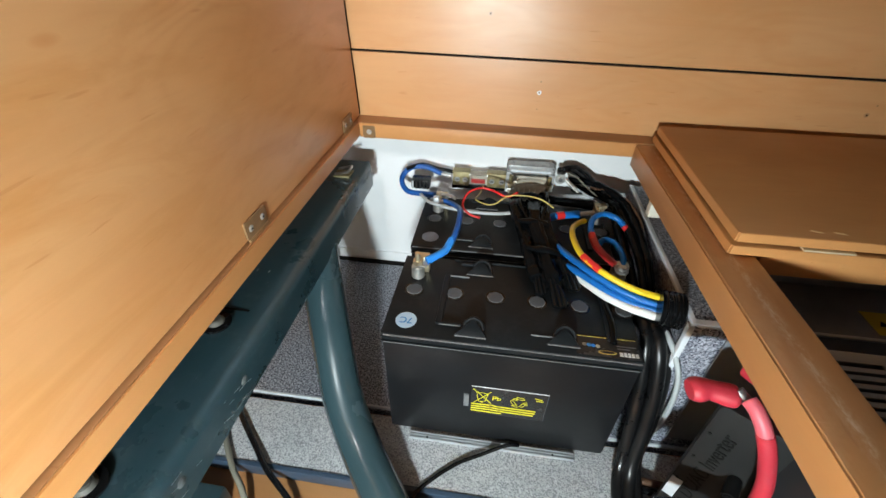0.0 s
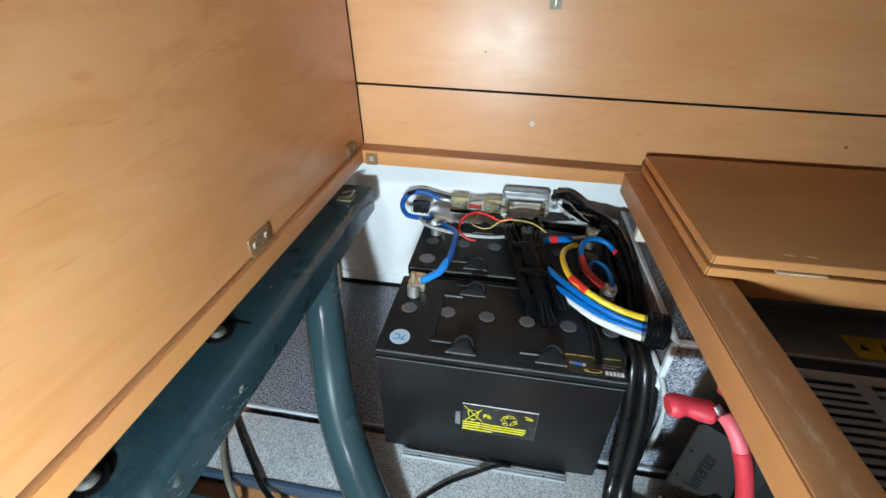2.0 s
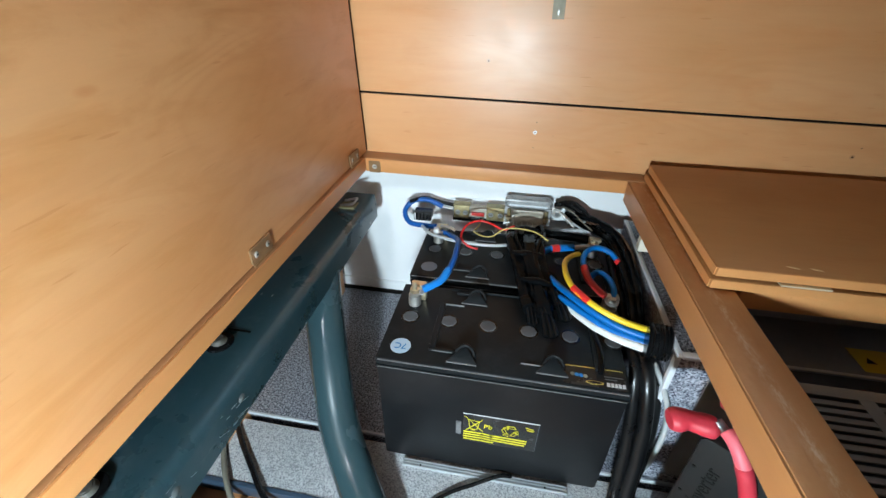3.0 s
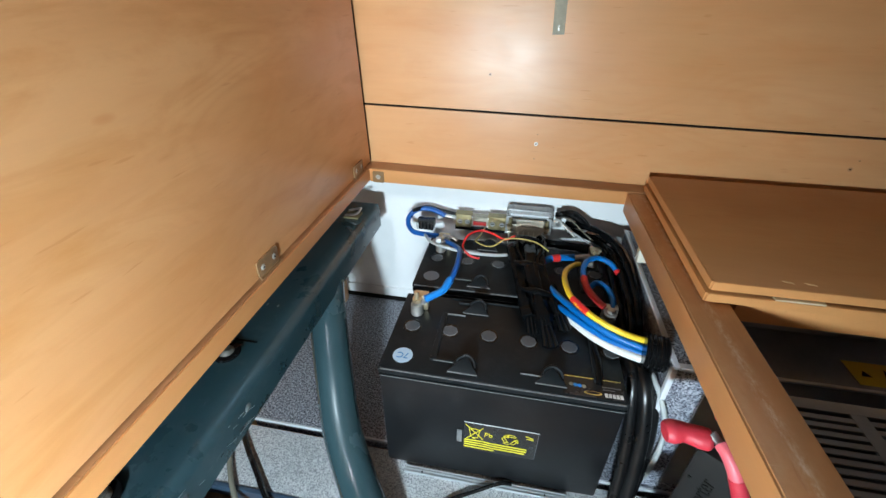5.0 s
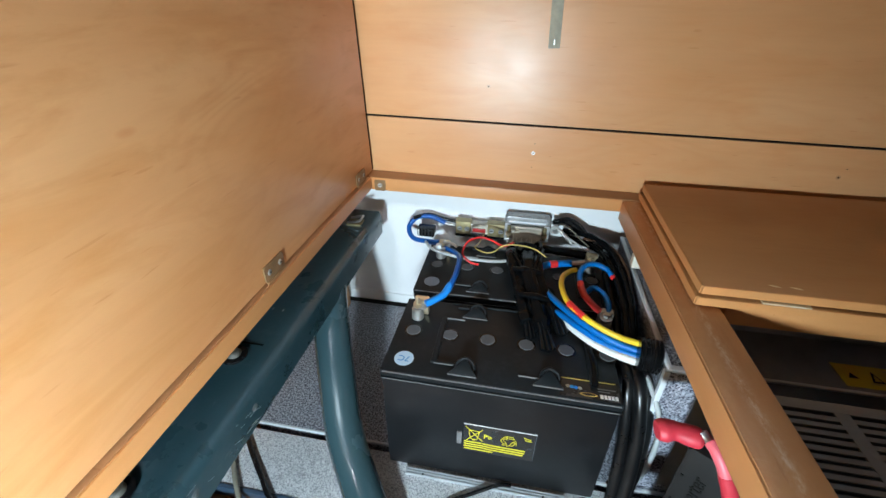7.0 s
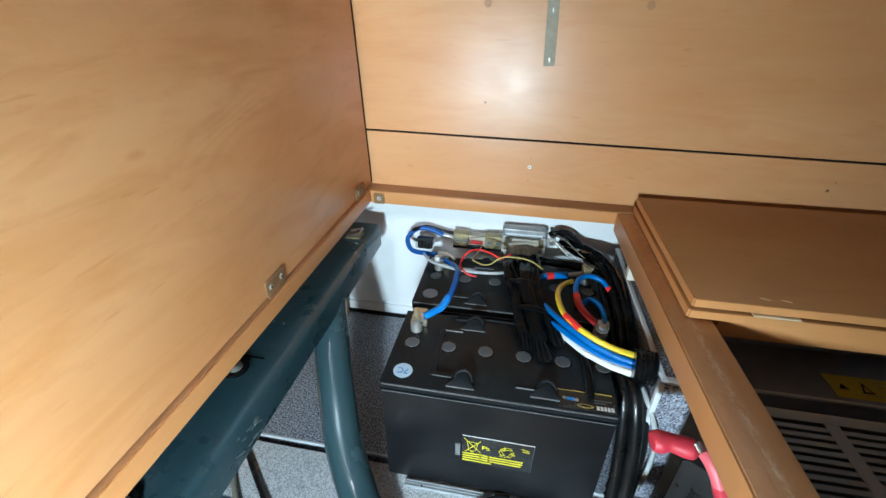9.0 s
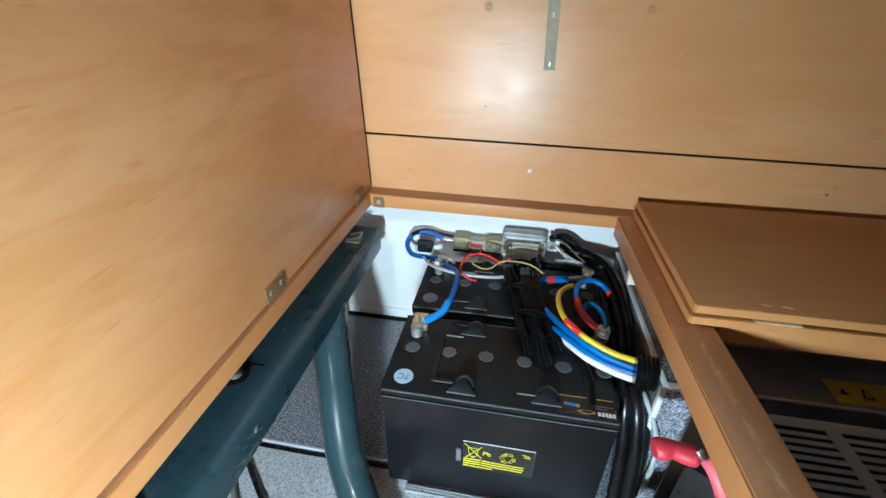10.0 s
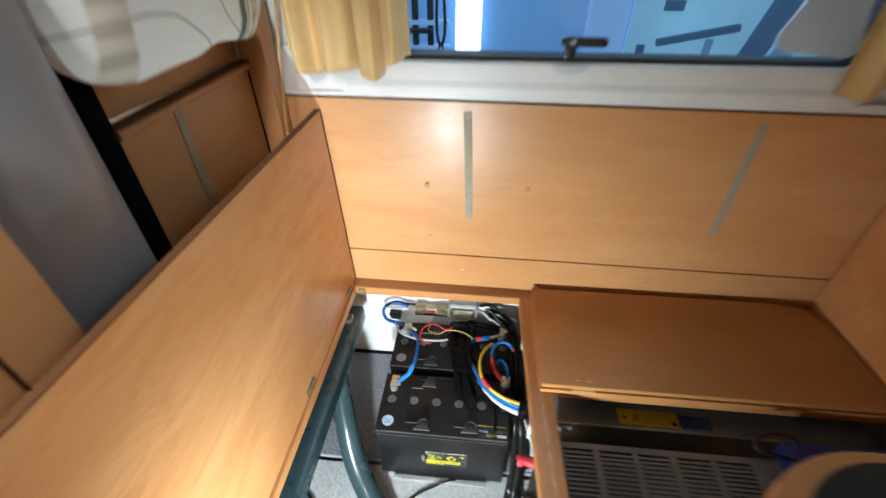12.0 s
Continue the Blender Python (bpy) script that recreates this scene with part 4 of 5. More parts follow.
def battery(y0, near):
    H, x0, x1, y1 = 0.235, -0.1745, 0.1745, y0 + 0.175
    label = "black leisure battery with six grey caps and a pale round sticker" if near else "black leisure battery behind, half covered by cables"
    b = thing("battery", label, "battery", group="leisure batteries", at=(0, (y0 + y1) / 2, 0))
    part("case", box(x0 + 0.0006, x1 - 0.0006, y0 + 0.0018, y1 - 0.0018, 0.0005, 0.2175, 0.004), battery_side, b)
    top = part("cover", box(x0, x1, y0, y1, 0.2215, H, 0.0028), battery_black, b)
    # pale strips put edge highlights and rubbing into the colour
    for rz in (0.2186, 0.2322):
        part("glint_line", box(x0 + 0.004, x1 - 0.004, y0 - 0.0016, y0 + 0.001, rz, rz + 0.0010), pale_edge, top, "pale edge line, rubbed and with a painted highlight")
    part("cover_rim", box(x0 + 0.0005, x1 - 0.0005, y0 - 0.0012, y1 + 0.0004, 0.2180, 0.2212, 0.0012), battery_black, top)
    cy = y0 + 0.0925
    for k in range(6):
        cx = -0.145 + 0.0618 * k
        cap = part("filler_cap", disc((cx, cy, H + 0.0002), 0.0116, 0.0014, "z", 8), cap_grey, b, "grey eight-sided filler cap")
        part("cap_ring", disc((cx, cy, H - 0.0004), 0.0150, 0.0010, "z", 24), rubber, cap)
        part("cap_edge", disc((cx, cy, H - 0.0002), 0.0123, 0.0012, "z", 8), cap_line, cap, "thin pale rim")
    for wx, wy, fl in ((-0.052, y0 + 0.009, 1), (0.072, y0 + 0.012, 1), (-0.048, y0 + 0.138, 1)):
        lug = part("hold_down", wedge(wx, wy, H, fl), battery_black, b)
        part("glint_line", box(wx - 0.021, wx + 0.021, wy - 0.0010, wy + 0.0004, H + 0.0012, H + 0.0026), pale_edge, lug, "pale edge line, rubbed and with a painted highlight")
    # raised moulding round the middle
    for name, x, ya, yb in (("ridge", -0.098, 0.026, 0.130), ("ridge", 0.136, 0.030, 0.130)):
        part(name, box(x - 0.0045, x + 0.0045, y0 + ya, y0 + yb, H - 0.001, H + 0.0045, 0.0018), battery_black, b)
    part("glint_line", box(-0.097, -0.068, y0 + 0.0250, y0 + 0.0258, H + 0.0022, H + 0.0034), pale_edge, b, "pale edge line, rubbed and with a painted highlight")
    part("ridge", box(-0.0945, -0.066, y0 + 0.026, y0 + 0.031, H - 0.001, H + 0.0045, 0.0015), battery_black, b)
    part("glint_line", box(-0.098, -0.064, y0 + 0.1302, y0 + 0.1312, H + 0.0002, H + 0.0030), pale_edge, b, "pale edge line, rubbed and with a painted highlight")
    part("glint_line", box(0.030, 0.066, y0 + 0.0250, y0 + 0.0258, H + 0.0002, H + 0.0026), pale_edge, b, "pale edge line, rubbed and with a painted highlight")
    part("ridge", box(-0.080, -0.055, y0 + 0.160, y0 + 0.164, H - 0.001, H + 0.0045, 0.0015), battery_black, b)
    part("ridge", box(-0.092, 0.045, y0 + 0.170, y0 + 0.1725, H - 0.001, H + 0.0030, 0.001), battery_black, b)
    return b


NEAR, FAR = 0.424, 0.6275
near_battery = battery(NEAR, True)
far_battery = battery(FAR, False)


def post_clamp(x, y, b, tall=0.05, metal=None):
    p = part("terminal", disc((x, y, 0.2352), 0.0105, 0.022, "z", 24, 0.0098, 0.0015), lead, b, "lead terminal post")
    part("stud", disc((x, y + 0.001, 0.2573), 0.0045, tall - 0.026, "z", 12, 0.0040, 0.0008), brass, p, "brass threaded stud")
    part("nut", disc((x, y + 0.001, 0.2600), 0.0080, 0.0066, "z", 6), brass, p, "brass nut")
    part("clamp", box(x - 0.007, x + 0.016, y + 0.010, y + 0.024, 0.2352, 0.2660, 0.002), metal or brass, p, "clamp bracket")
    return p


post_clamp(-0.145, 0.548, near_battery)
post_clamp(0.163, 0.573, near_battery, 0.04, lead)
post_clamp(-0.143, 0.748, far_battery, 0.036)
post_clamp(0.160, 0.752, far_battery, 0.040)


def round_sticker(y, paper, label, words):
    s = thing("round_sticker", label, "sticker", at=(-0.144, y, 0.235))
    part("paper", disc((-0.144, y, 0.2352), 0.0150, 0.0004, "z", 32), paper, s)
    if words:
        lettering("digits", "7C", 0.0155, pose(-0.144, y, 0.2358, 0, 0, 180), sticker_ink, s)
    return s


round_sticker(NEAR + 0.028, sticker_pale, "pale round sticker reading 7C on the battery", True)
round_sticker(FAR + 0.030, sticker_dull, "dull bluish round sticker on the rear battery", False)

# front label of the near battery
fl_label = thing("battery_label", "black label with yellow disposal symbols and print", "label", at=(0.012, 0.4258, 0.12))
LM = pose(0.0125, 0.4254, 0.1075, 90, 0, 0)      # label plane: local x right, local y up, facing the front


def flat_box(x0, x1, y0, y1, z, th=0.0003, m=LM, turn=0.0):
    return box(x0, x1, y0, y1, z, z + th, m=m @ pose(0, 0, 0, 0, 0, turn))


part("sheet", flat_box(-0.0565, 0.0565, -0.034, 0.034, 0.0), label_black, fl_label)
part("glossy_edge", flat_box(-0.0565, 0.0565, 0.0325, 0.0340, 0.0004), print_white, fl_label, "shiny upper edge")
part("glossy_edge", flat_box(0.0557, 0.0565, -0.0335, 0.0320, 0.0004), cap_grey, fl_label)


def stroke(pts, w, z=0.0004):
    """A flat line of width w through 2D points on the label."""
    bm = bmesh.new()
    for a, b in zip(pts, pts[1:]):
        d = Vector((b[0] - a[0], b[1] - a[1]))
        box(-w / 2, d.length + w / 2, -w / 2, w / 2, z, z + 0.0003, bm=bm, m=LM @ pose(a[0], a[1], 0, 0, 0, math.degrees(math.atan2(d.y, d.x))))
    return bm


part("bin_cross", stroke([(-0.0535, 0.0270), (-0.0260, -0.0040)], 0.0012), print_yellow, fl_label)
part("bin_cross", stroke([(-0.0270, 0.0240), (-0.0510, -0.0060)], 0.0012, 0.0008), print_yellow, fl_label)
part("bin", stroke([(-0.0480, 0.0210), (-0.0450, -0.0010), (-0.0345, -0.0010), (-0.0310, 0.0190), (-0.0480, 0.0210)], 0.0010, 0.0012), print_yellow, fl_label)
part("bin_wheel", stroke([(-0.0410, -0.0035), (-0.0390, -0.0035)], 0.0030), print_yellow, fl_label)
lettering("symbol", "Pb", 0.0135, LM @ pose(-0.0180, 0.0085, 0.0006), print_yellow, fl_label)
for k in range(3):
    a0 = radians(90 + 120 * k)
    mid = Vector((0.0150, 0.0075))
    along = Vector((math.cos(a0 + math.pi / 2), math.sin(a0 + math.pi / 2)))
    out = Vector((math.cos(a0), math.sin(a0)))
    p = [mid + 0.0062 * out - 0.0085 * along, mid + 0.0108 * out - 0.0058 * along, mid + 0.0108 * out + 0.0030 * along, mid + 0.0062 * out + 0.0045 * along]
    part("recycling_arrow", stroke(p + p[:1], 0.0010, 0.0004 + 0.0003 * k), print_yellow, fl_label)
    q = [mid + 0.0130 * out + 0.0030 * along, mid + 0.0072 * out + 0.0096 * along, mid + 0.0045 * out + 0.0030 * along]
    part("recycling_head", stroke(q + q[:1], 0.0009, 0.0015 + 0.0003 * k), print_yellow, fl_label)
part("small_symbol", stroke([(0.038, 0.0215), (0.048, 0.0185)], 0.0016), print_yellow, fl_label)
part("small_symbol", stroke([(0.040, 0.0165), (0.049, 0.0155)], 0.0016, 0.0008), print_yellow, fl_label)
for k, (xa, xb) in enumerate(((-0.0535, 0.0405), (-0.0535, 0.0405), (-0.0535, 0.0385), (-0.0535, -0.009))):
    yy = -0.0105 - 0.0058 * k
    part("print_bar", stroke([(xa, yy), (-0.026, yy + 0.0006), (-0.012, yy - 0.0008), (xb, yy - 0.0014)] if xb > 0 else [(xa, yy), (xb, yy - 0.0006)], 0.0029), print_yellow, fl_label)
part("tab", flat_box(-0.0668, -0.0590, -0.0175, 0.0120, 0.0, 0.002), pale_edge, fl_label, "moulded grip tab")

top_label = thing("top_label", "dark label with gold and coloured print on the battery", "label", at=(0.135, 0.445, 0.2352))
part("sheet", box(0.088, 0.170, 0.4275, 0.462, 0.2352, 0.2355), label_black, top_label)
part("gold_line", box(0.090, 0.168, 0.4590, 0.4603, 0.2356, 0.2359), print_gold, top_label)
part("gold_badge", prism([(0.128 + 0.012 * math.cos(a), 0.4345 + 0.0032 * math.sin(a)) for a in (k * math.pi / 8 for k in range(16))], 0.2356, 0.2359), print_gold, top_label)
part("badge_face", prism([(0.128 + 0.0095 * math.cos(a), 0.4345 + 0.0020 * math.sin(a)) for a in (k * math.pi / 8 for k in range(16))], 0.2360, 0.2362), label_black, top_label)
part("white_mark", box(0.1435, 0.1675, 0.4305, 0.4372, 0.2356, 0.2359), print_white, top_label, "white brand bar")
for sx in (0.1478, 0.1527, 0.1575, 0.1624):
    part("mark_gap", box(sx, sx + 0.0009, 0.4303, 0.4374, 0.2360, 0.2362), label_black, top_label)
for k, mm in enumerate((hose_clear, sticker_ink, blue_sleeve, smoke_beige)):
    part("colour_dot", disc((0.100 + 0.0056 * k, 0.4452 - 0.0006 * k, 0.2356 + 0.0001 * k), 0.0030, 0.0003, "z", 12), mm, top_label)
part("print_bar", box(0.142, 0.166, 0.4465, 0.4480, 0.2356, 0.2359), cap_grey, top_label)
part("print_bar", box(0.142, 0.158, 0.4420, 0.4435, 0.2356, 0.2359), cap_grey, top_label)

tray = thing("hold_down_rail", "zinc-plated hold-down strip in front of the battery", "strip", at=(-0.005, 0.412, -0.004))
part("web", box(-0.1405, 0.1300, 0.4095, 0.4230, -0.0038, -0.0010, 0.0006), alloy, tray)
for ya in (0.4100, 0.4150, 0.4198):
    part("rib", box(-0.1400, 0.1295, ya, ya + 0.0014, -0.0008, 0.0014, 0.0004), alloy, tray, "raised rib")
for sx in (-0.11, 0.095):
    part("screw", disc((sx, 0.4132, -0.0009), 0.0014, 0.0026, "z", 10), groove_black, tray)


# ---- cables ----
def cable(name, pts, r, material, label, wobble=0.0, n=8, seg=10, category="cable"):
    return solid(name, sweep(pts, r, seg, n, wobble=wobble), material, label, category)


link = thing("battery_cable", "thick blue cable joining the two batteries", "cable", at=(-0.12, 0.65, 0.24))
part("core", sweep([(-0.1225, 0.5655, 0.262), (-0.104, 0.585, 0.266), (-0.094, 0.620, 0.277), (-0.092, 0.660, 0.284), (-0.097, 0.695, 0.276), (-0.112, 0.722, 0.268), (-0.134, 0.742, 0.2625)], 0.0050, 12), blue_wire, link)
part("sleeve", sweep([(-0.1335, 0.5560, 0.2605), (-0.120, 0.5675, 0.2625), (-0.1065, 0.582, 0.2655), (-0.0985, 0.605, 0.2715)], 0.0066, 12, 6, wobble=0.1), blue_sleeve, link, "bright blue shrink sleeve")
part("lug", box(-0.150, -0.130, 0.544, 0.560, 0.2578, 0.2598, 0.0006), lead, link, "tin cable lug")

loop = thing("looped_cable", "blue cable looped from the fuse holder to the battery", "cable", at=(-0.19, 0.80, 0.25))
part("core", sweep([(-0.150, 0.836, 0.2715), (-0.182, 0.838, 0.283), (-0.214, 0.834, 0.281), (-0.231, 0.820, 0.262), (-0.216, 0.797, 0.247), (-0.178, 0.781, 0.251), (-0.152, 0.762, 0.262)], 0.0055, 12), blue_wire, loop)
part("ferrule", sweep([(-0.152, 0.836, 0.2712), (-0.128, 0.834, 0.2690)], 0.0040, 10, 4), bare_steel, loop, "crimped metal ferrule")
cable("braided_cable", [(-0.222, 0.826, 0.282), (-0.19, 0.842, 0.2860), (-0.15, 0.846, 0.276), (-0.08, 0.855, 0.262), (-0.03, 0.857, 0.258)], 0.0042, rubber, "thin black cable along the white board", 0.1)
plug = thing("connector_plug", "black ribbed cable connector", "connector", at=(-0.185, 0.80, 0.245))
part("body", box(-0.206, -0.168, 0.792, 0.820, 0.256, 0.274, 0.003), rubber, plug)
for k in range(5):
    part("rib", box(-0.204 + 0.0075 * k, -0.2005 + 0.0075 * k, 0.7905, 0.7918, 0.2565, 0.2735), grey_wire if k == 0 else handle_black, plug)
clamp_top = thing("terminal_clamp", "pale metal battery clamp with loose strands", "clamp", at=(-0.14, 0.745, 0.258))
part("ring", sweep([(-0.156, 0.740, 0.2630), (-0.146, 0.733, 0.2650), (-0.132, 0.737, 0.2640), (-0.128, 0.750, 0.2640), (-0.140, 0.760, 0.2650)], 0.0042, 8, 5, wobble=0.3), bare_steel, clamp_top)
part("lug", sweep([(-0.138, 0.752, 0.2690), (-0.120, 0.744, 0.2740), (-0.108, 0.738, 0.2700)], 0.0036, 8, 5, wobble=0.4, flat=0.5), lead, clamp_top)
part("clip", box(-0.150, -0.139, 0.726, 0.737, 0.2585, 0.2760, 0.002), zinc, clamp_top)
cable("grey_cable", [(-0.185, 0.783, 0.250), (-0.160, 0.735, 0.262), (-0.120, 0.712, 0.266), (-0.070, 0.707, 0.264), (-0.020, 0.713, 0.262), (0.010, 0.730, 0.262), (0.03, 0.77, 0.262)], 0.0032, grey_wire, "thin grey cable across the rear battery")
cable("red_lead", [(-0.0600, 0.7060, 0.2550), (-0.0620, 0.7000, 0.2580), (-0.0787, 0.7021, 0.2620), (-0.0922, 0.7090, 0.2750), (-0.0851, 0.7330, 0.2880), (-0.0635, 0.7482, 0.2920), (-0.0402, 0.7461, 0.2900), (-0.0144, 0.7341, 0.2860), (0.0060, 0.7420, 0.2920)], 0.0022, red_wire, "loose thin red wire with a bare end", category="wire")
cable("yellow_lead", [(-0.0600, 0.8150, 0.2620), (-0.0656, 0.7700, 0.2660), (-0.0711, 0.7437, 0.2700), (-0.0515, 0.7319, 0.2680), (-0.0332, 0.7296, 0.2720), (-0.0124, 0.7255, 0.2920), (0.0148, 0.7252, 0.2960), (0.0455, 0.7169, 0.2960), (0.0694, 0.7052, 0.2870)], 0.0013, ochre_wire, "very thin yellow wire over the cables", category="wire")

fuse = thing("fuse_holder", "in-line fuse holder with dull brass clamps and clear middle", "fuse holder", at=(-0.075, 0.835, 0.26))
part("base", box(-0.126, -0.016, 0.826, 0.850, 0.246, 0.2555, 0.001), rubber, fuse)
part("cover", box(-0.0905, -0.0535, 0.8270, 0.8470, 0.2560, 0.2800, 0.003), fuse_clear, fuse, "clear plastic middle")
for fx, fw in ((-0.1240, 0.0335), (-0.0535, 0.0375)):
    cl = part("clamp", box(fx, fx + fw, 0.8235, 0.8430, 0.2540, 0.2830, 0.002), brass_dull, fuse, "dull brass clamp block")
    part("top_plate", box(fx - 0.0015, fx + fw + 0.0015, 0.8220, 0.8440, 0.2832, 0.2852, 0.0008), brass_dull, cl)
    for sx in (0.009, fw - 0.008):
        part("screw", disc((fx + sx, 0.8233, 0.2690), 0.0056, -0.0022, "y", 14, 0.0046), bare_steel, cl)
        part("screw_slot", box(fx + sx - 0.0040, fx + sx + 0.0040, 0.8205, 0.8210, 0.2684, 0.2696), print_black, cl)
part("fuse_link", box(-0.0860, -0.0580, 0.8222, 0.8266, 0.2625, 0.2705, 0.0008), red_sleeve, fuse, "red printed fuse link")
for rz in (0.2580, 0.2770):
    part("rod", disc((-0.0915, 0.8300, rz), 0.0028, 0.0395, "x", 10), bare_steel, fuse, "thin steel rod")

breaker = thing("terminal_block", "grey-white terminal block with clear cover", "terminal block", at=(0.035, 0.835, 0.25))
part("body", box(-0.010, 0.076, 0.822, 0.851, 0.240, 0.275, 0.003), cream_plastic, breaker)
hood = part("cover", prism(rounded(-0.0165, 0.0795, 0.2900, 0.3080, 0.008), 0.824, 0.850, 0.004, "xz"), cover_grey, breaker, "silver-grey rounded cover")
part("cover_line", prism(rounded(-0.0080, 0.0710, 0.2945, 0.2985, 0.0018), 0.8225, 0.8238, 0.0005, "xz"), trim_pale, hood, "pale moulded ridge")
for cx0, cx1 in ((-0.0165, -0.0045), (0.0675, 0.0795)):
    part("cheek", box(cx0, cx1, 0.8205, 0.850, 0.256, 0.293, 0.003), cover_grey, hood)
part("window", box(0.0050, 0.0640, 0.8155, 0.8218, 0.246, 0.2890, 0.003), smoke_beige, breaker, "smoky beige window")
for k in range(5):
    part("window_rib", box(0.0105 + 0.0110 * k, 0.0125 + 0.0110 * k, 0.8140, 0.8154, 0.248, 0.262), cream_plastic, breaker)
for sx in (-0.0065, 0.0690):
    part("stud", disc((sx, 0.8150, 0.258), 0.0040, 0.032, "z", 12), brass_dull, breaker, "dull brass stud")
    part("nut", disc((sx, 0.8150, 0.2680), 0.0070, 0.0060, "z", 6), brass, breaker)
    part("lug", box(sx - 0.0085, sx + 0.0085, 0.8080, 0.8200, 0.2600, 0.2630, 0.001), bare_steel, breaker, "tin lug")
lugs = thing("ring_lugs", "tin ring lugs with grey and black leads", "cable lugs", at=(0.10, 0.83, 0.26))
part("ring", disc((0.0895, 0.8180, 0.2890), 0.0100, -0.0030, "y", 20), lead, lugs)
part("ring_bolt", disc((0.0895, 0.8148, 0.2890), 0.0050, -0.0040, "y", 6), bare_steel, lugs)
for k, (dx, dz) in enumerate(((0.0, 0.0), (0.006, -0.007))):
    part("barrel", sweep([(0.098 + dx, 0.815, 0.292 + dz), (0.110 + dx, 0.808, 0.283 + dz), (0.121 + dx, 0.801, 0.277 + dz)], 0.0042, 10, 4, flat=0.75), lead, lugs, "crimped tin barrel")
part("lead", sweep([(0.100, 0.820, 0.302), (0.120, 0.818, 0.294), (0.140, 0.802, 0.282), (0.160, 0.786, 0.272)], 0.0015, 8, 6), hose_clear, lugs, "thin grey lead")
part("lead", sweep([(0.104, 0.812, 0.286), (0.126, 0.800, 0.276), (0.148, 0.788, 0.268), (0.168, 0.770, 0.262)], 0.0018, 8, 6), grey_wire, lugs, "thin grey lead")
part("lead", sweep([(0.094, 0.828, 0.306), (0.118, 0.838, 0.306), (0.142, 0.832, 0.294), (0.162, 0.812, 0.281), (0.184, 0.78, 0.275)], 0.0046, 8, 6, wobble=0.2), rubber, lugs)
part("lead", sweep([(0.086, 0.834, 0.300), (0.110, 0.842, 0.298), (0.136, 0.838, 0.287), (0.160, 0.822, 0.276), (0.186, 0.79, 0.268)], 0.0052, 8, 6, wobble=0.2), rubber, lugs)

# black taped harness that runs over both batteries
harness = thing("wiring_harness", "bundle of crumpled black taped sleeves over the batteries", "cable bundle", at=(0.04, 0.66, 0.24))
SLEEVES = (
    ([(0.006, 0.800, 0.245), (0.006, 0.772, 0.262), (0.004, 0.715, 0.276), (0.016, 0.661, 0.268), (0.028, 0.606, 0.258), (0.034, 0.580, 0.2530), (0.040, 0.556, 0.2495)], 0.0118, 0.72),
    ([(0.030, 0.800, 0.246), (0.034, 0.766, 0.266), (0.035, 0.695, 0.279), (0.043, 0.640, 0.271), (0.055, 0.589, 0.260), (0.062, 0.560, 0.2540), (0.066, 0.538, 0.2490)], 0.0128, 0.72),
    ([(0.056, 0.800, 0.245), (0.060, 0.770, 0.262), (0.054, 0.700, 0.274), (0.058, 0.650, 0.267), (0.070, 0.604, 0.257), (0.080, 0.588, 0.2530), (0.088, 0.570, 0.2490)], 0.0112, 0.70),
    ([(0.022, 0.700, 0.262), (0.030, 0.650, 0.258), (0.044, 0.596, 0.252), (0.052, 0.565, 0.2485), (0.056, 0.548, 0.2465)], 0.0105, 0.75))
part("core", sweep([(0.030, 0.796, 0.250), (0.032, 0.750, 0.264), (0.032, 0.690, 0.264), (0.038, 0.640, 0.258), (0.050, 0.590, 0.250), (0.060, 0.560, 0.2460)], 0.0270, 24, 10, wobble=0.12, flat=0.36, crease=0.30), tape_black, harness, "wide black tape wrapping")
for pts, r, flat in SLEEVES:
    part("sleeve", sweep(pts, r, 22, 10, wobble=0.16, flat=flat, crease=0.36), tape_black, harness, "crumpled black sleeve")
for pts in (((-0.006, 0.762, 0.273), (0.012, 0.754, 0.281), (0.034, 0.752, 0.284), (0.062, 0.756, 0.276)), ((0.008, 0.672, 0.276), (0.030, 0.664, 0.283), (0.058, 0.668, 0.277)), ((0.024, 0.607, 0.268), (0.046, 0.600, 0.272), (0.072, 0.602, 0.266))):
    part("tape_wrap", sweep(pts, 0.0062, 12, 10, wobble=0.3, crease=0.3, flat=0.6), tape_black, harness, "crumpled black tape")
def fan_end(tip, root, wide, pleats):
    """A flattened sleeve end: one sheet, pleated into ribs that widen and curl down towards the cut edge."""
    bm = bmesh.new()
    tip, root = Vector(tip), Vector(root)
    run = (tip - root).normalized()
    across = run.cross(Vector((0, 0, 1))).normalized()
    n, m, rows = 14, 6 * pleats, []
    for i in range(n + 1):
        s = i / n
        half = 0.0085 + (wide - 0.0085) * s ** 1.4
        row = []
        for j in range(m + 1):
            u = 2 * j / m - 1
            rib = abs(math.sin(math.pi * pleats * (u + 1) / 2)) ** 0.7
            up = 0.0038 * rib + 0.0040 * (1 - u * u) * (1 - 0.5 * s) - 0.003 * s ** 4
            q = root.lerp(tip, s) + across * half * u - run * 0.007 * u * u * s
            row.append(bm.verts.new(q + Vector((0, 0, up))))
        base = [bm.verts.new(v.co - Vector((0, 0, 0.0012 + (v.co.z - min(w.co.z for w in row))))) for v in row]
        rows.append(row + base[::-1])
    k = len(rows[0])
    for a, b in zip(rows, rows[1:]):
        for j in range(k):
            bm.faces.new((a[j], a[(j + 1) % k], b[(j + 1) % k], b[j]))
    bm.faces.new(rows[0][::-1])
    bm.faces.new(rows[-1])
    return softened(bm)


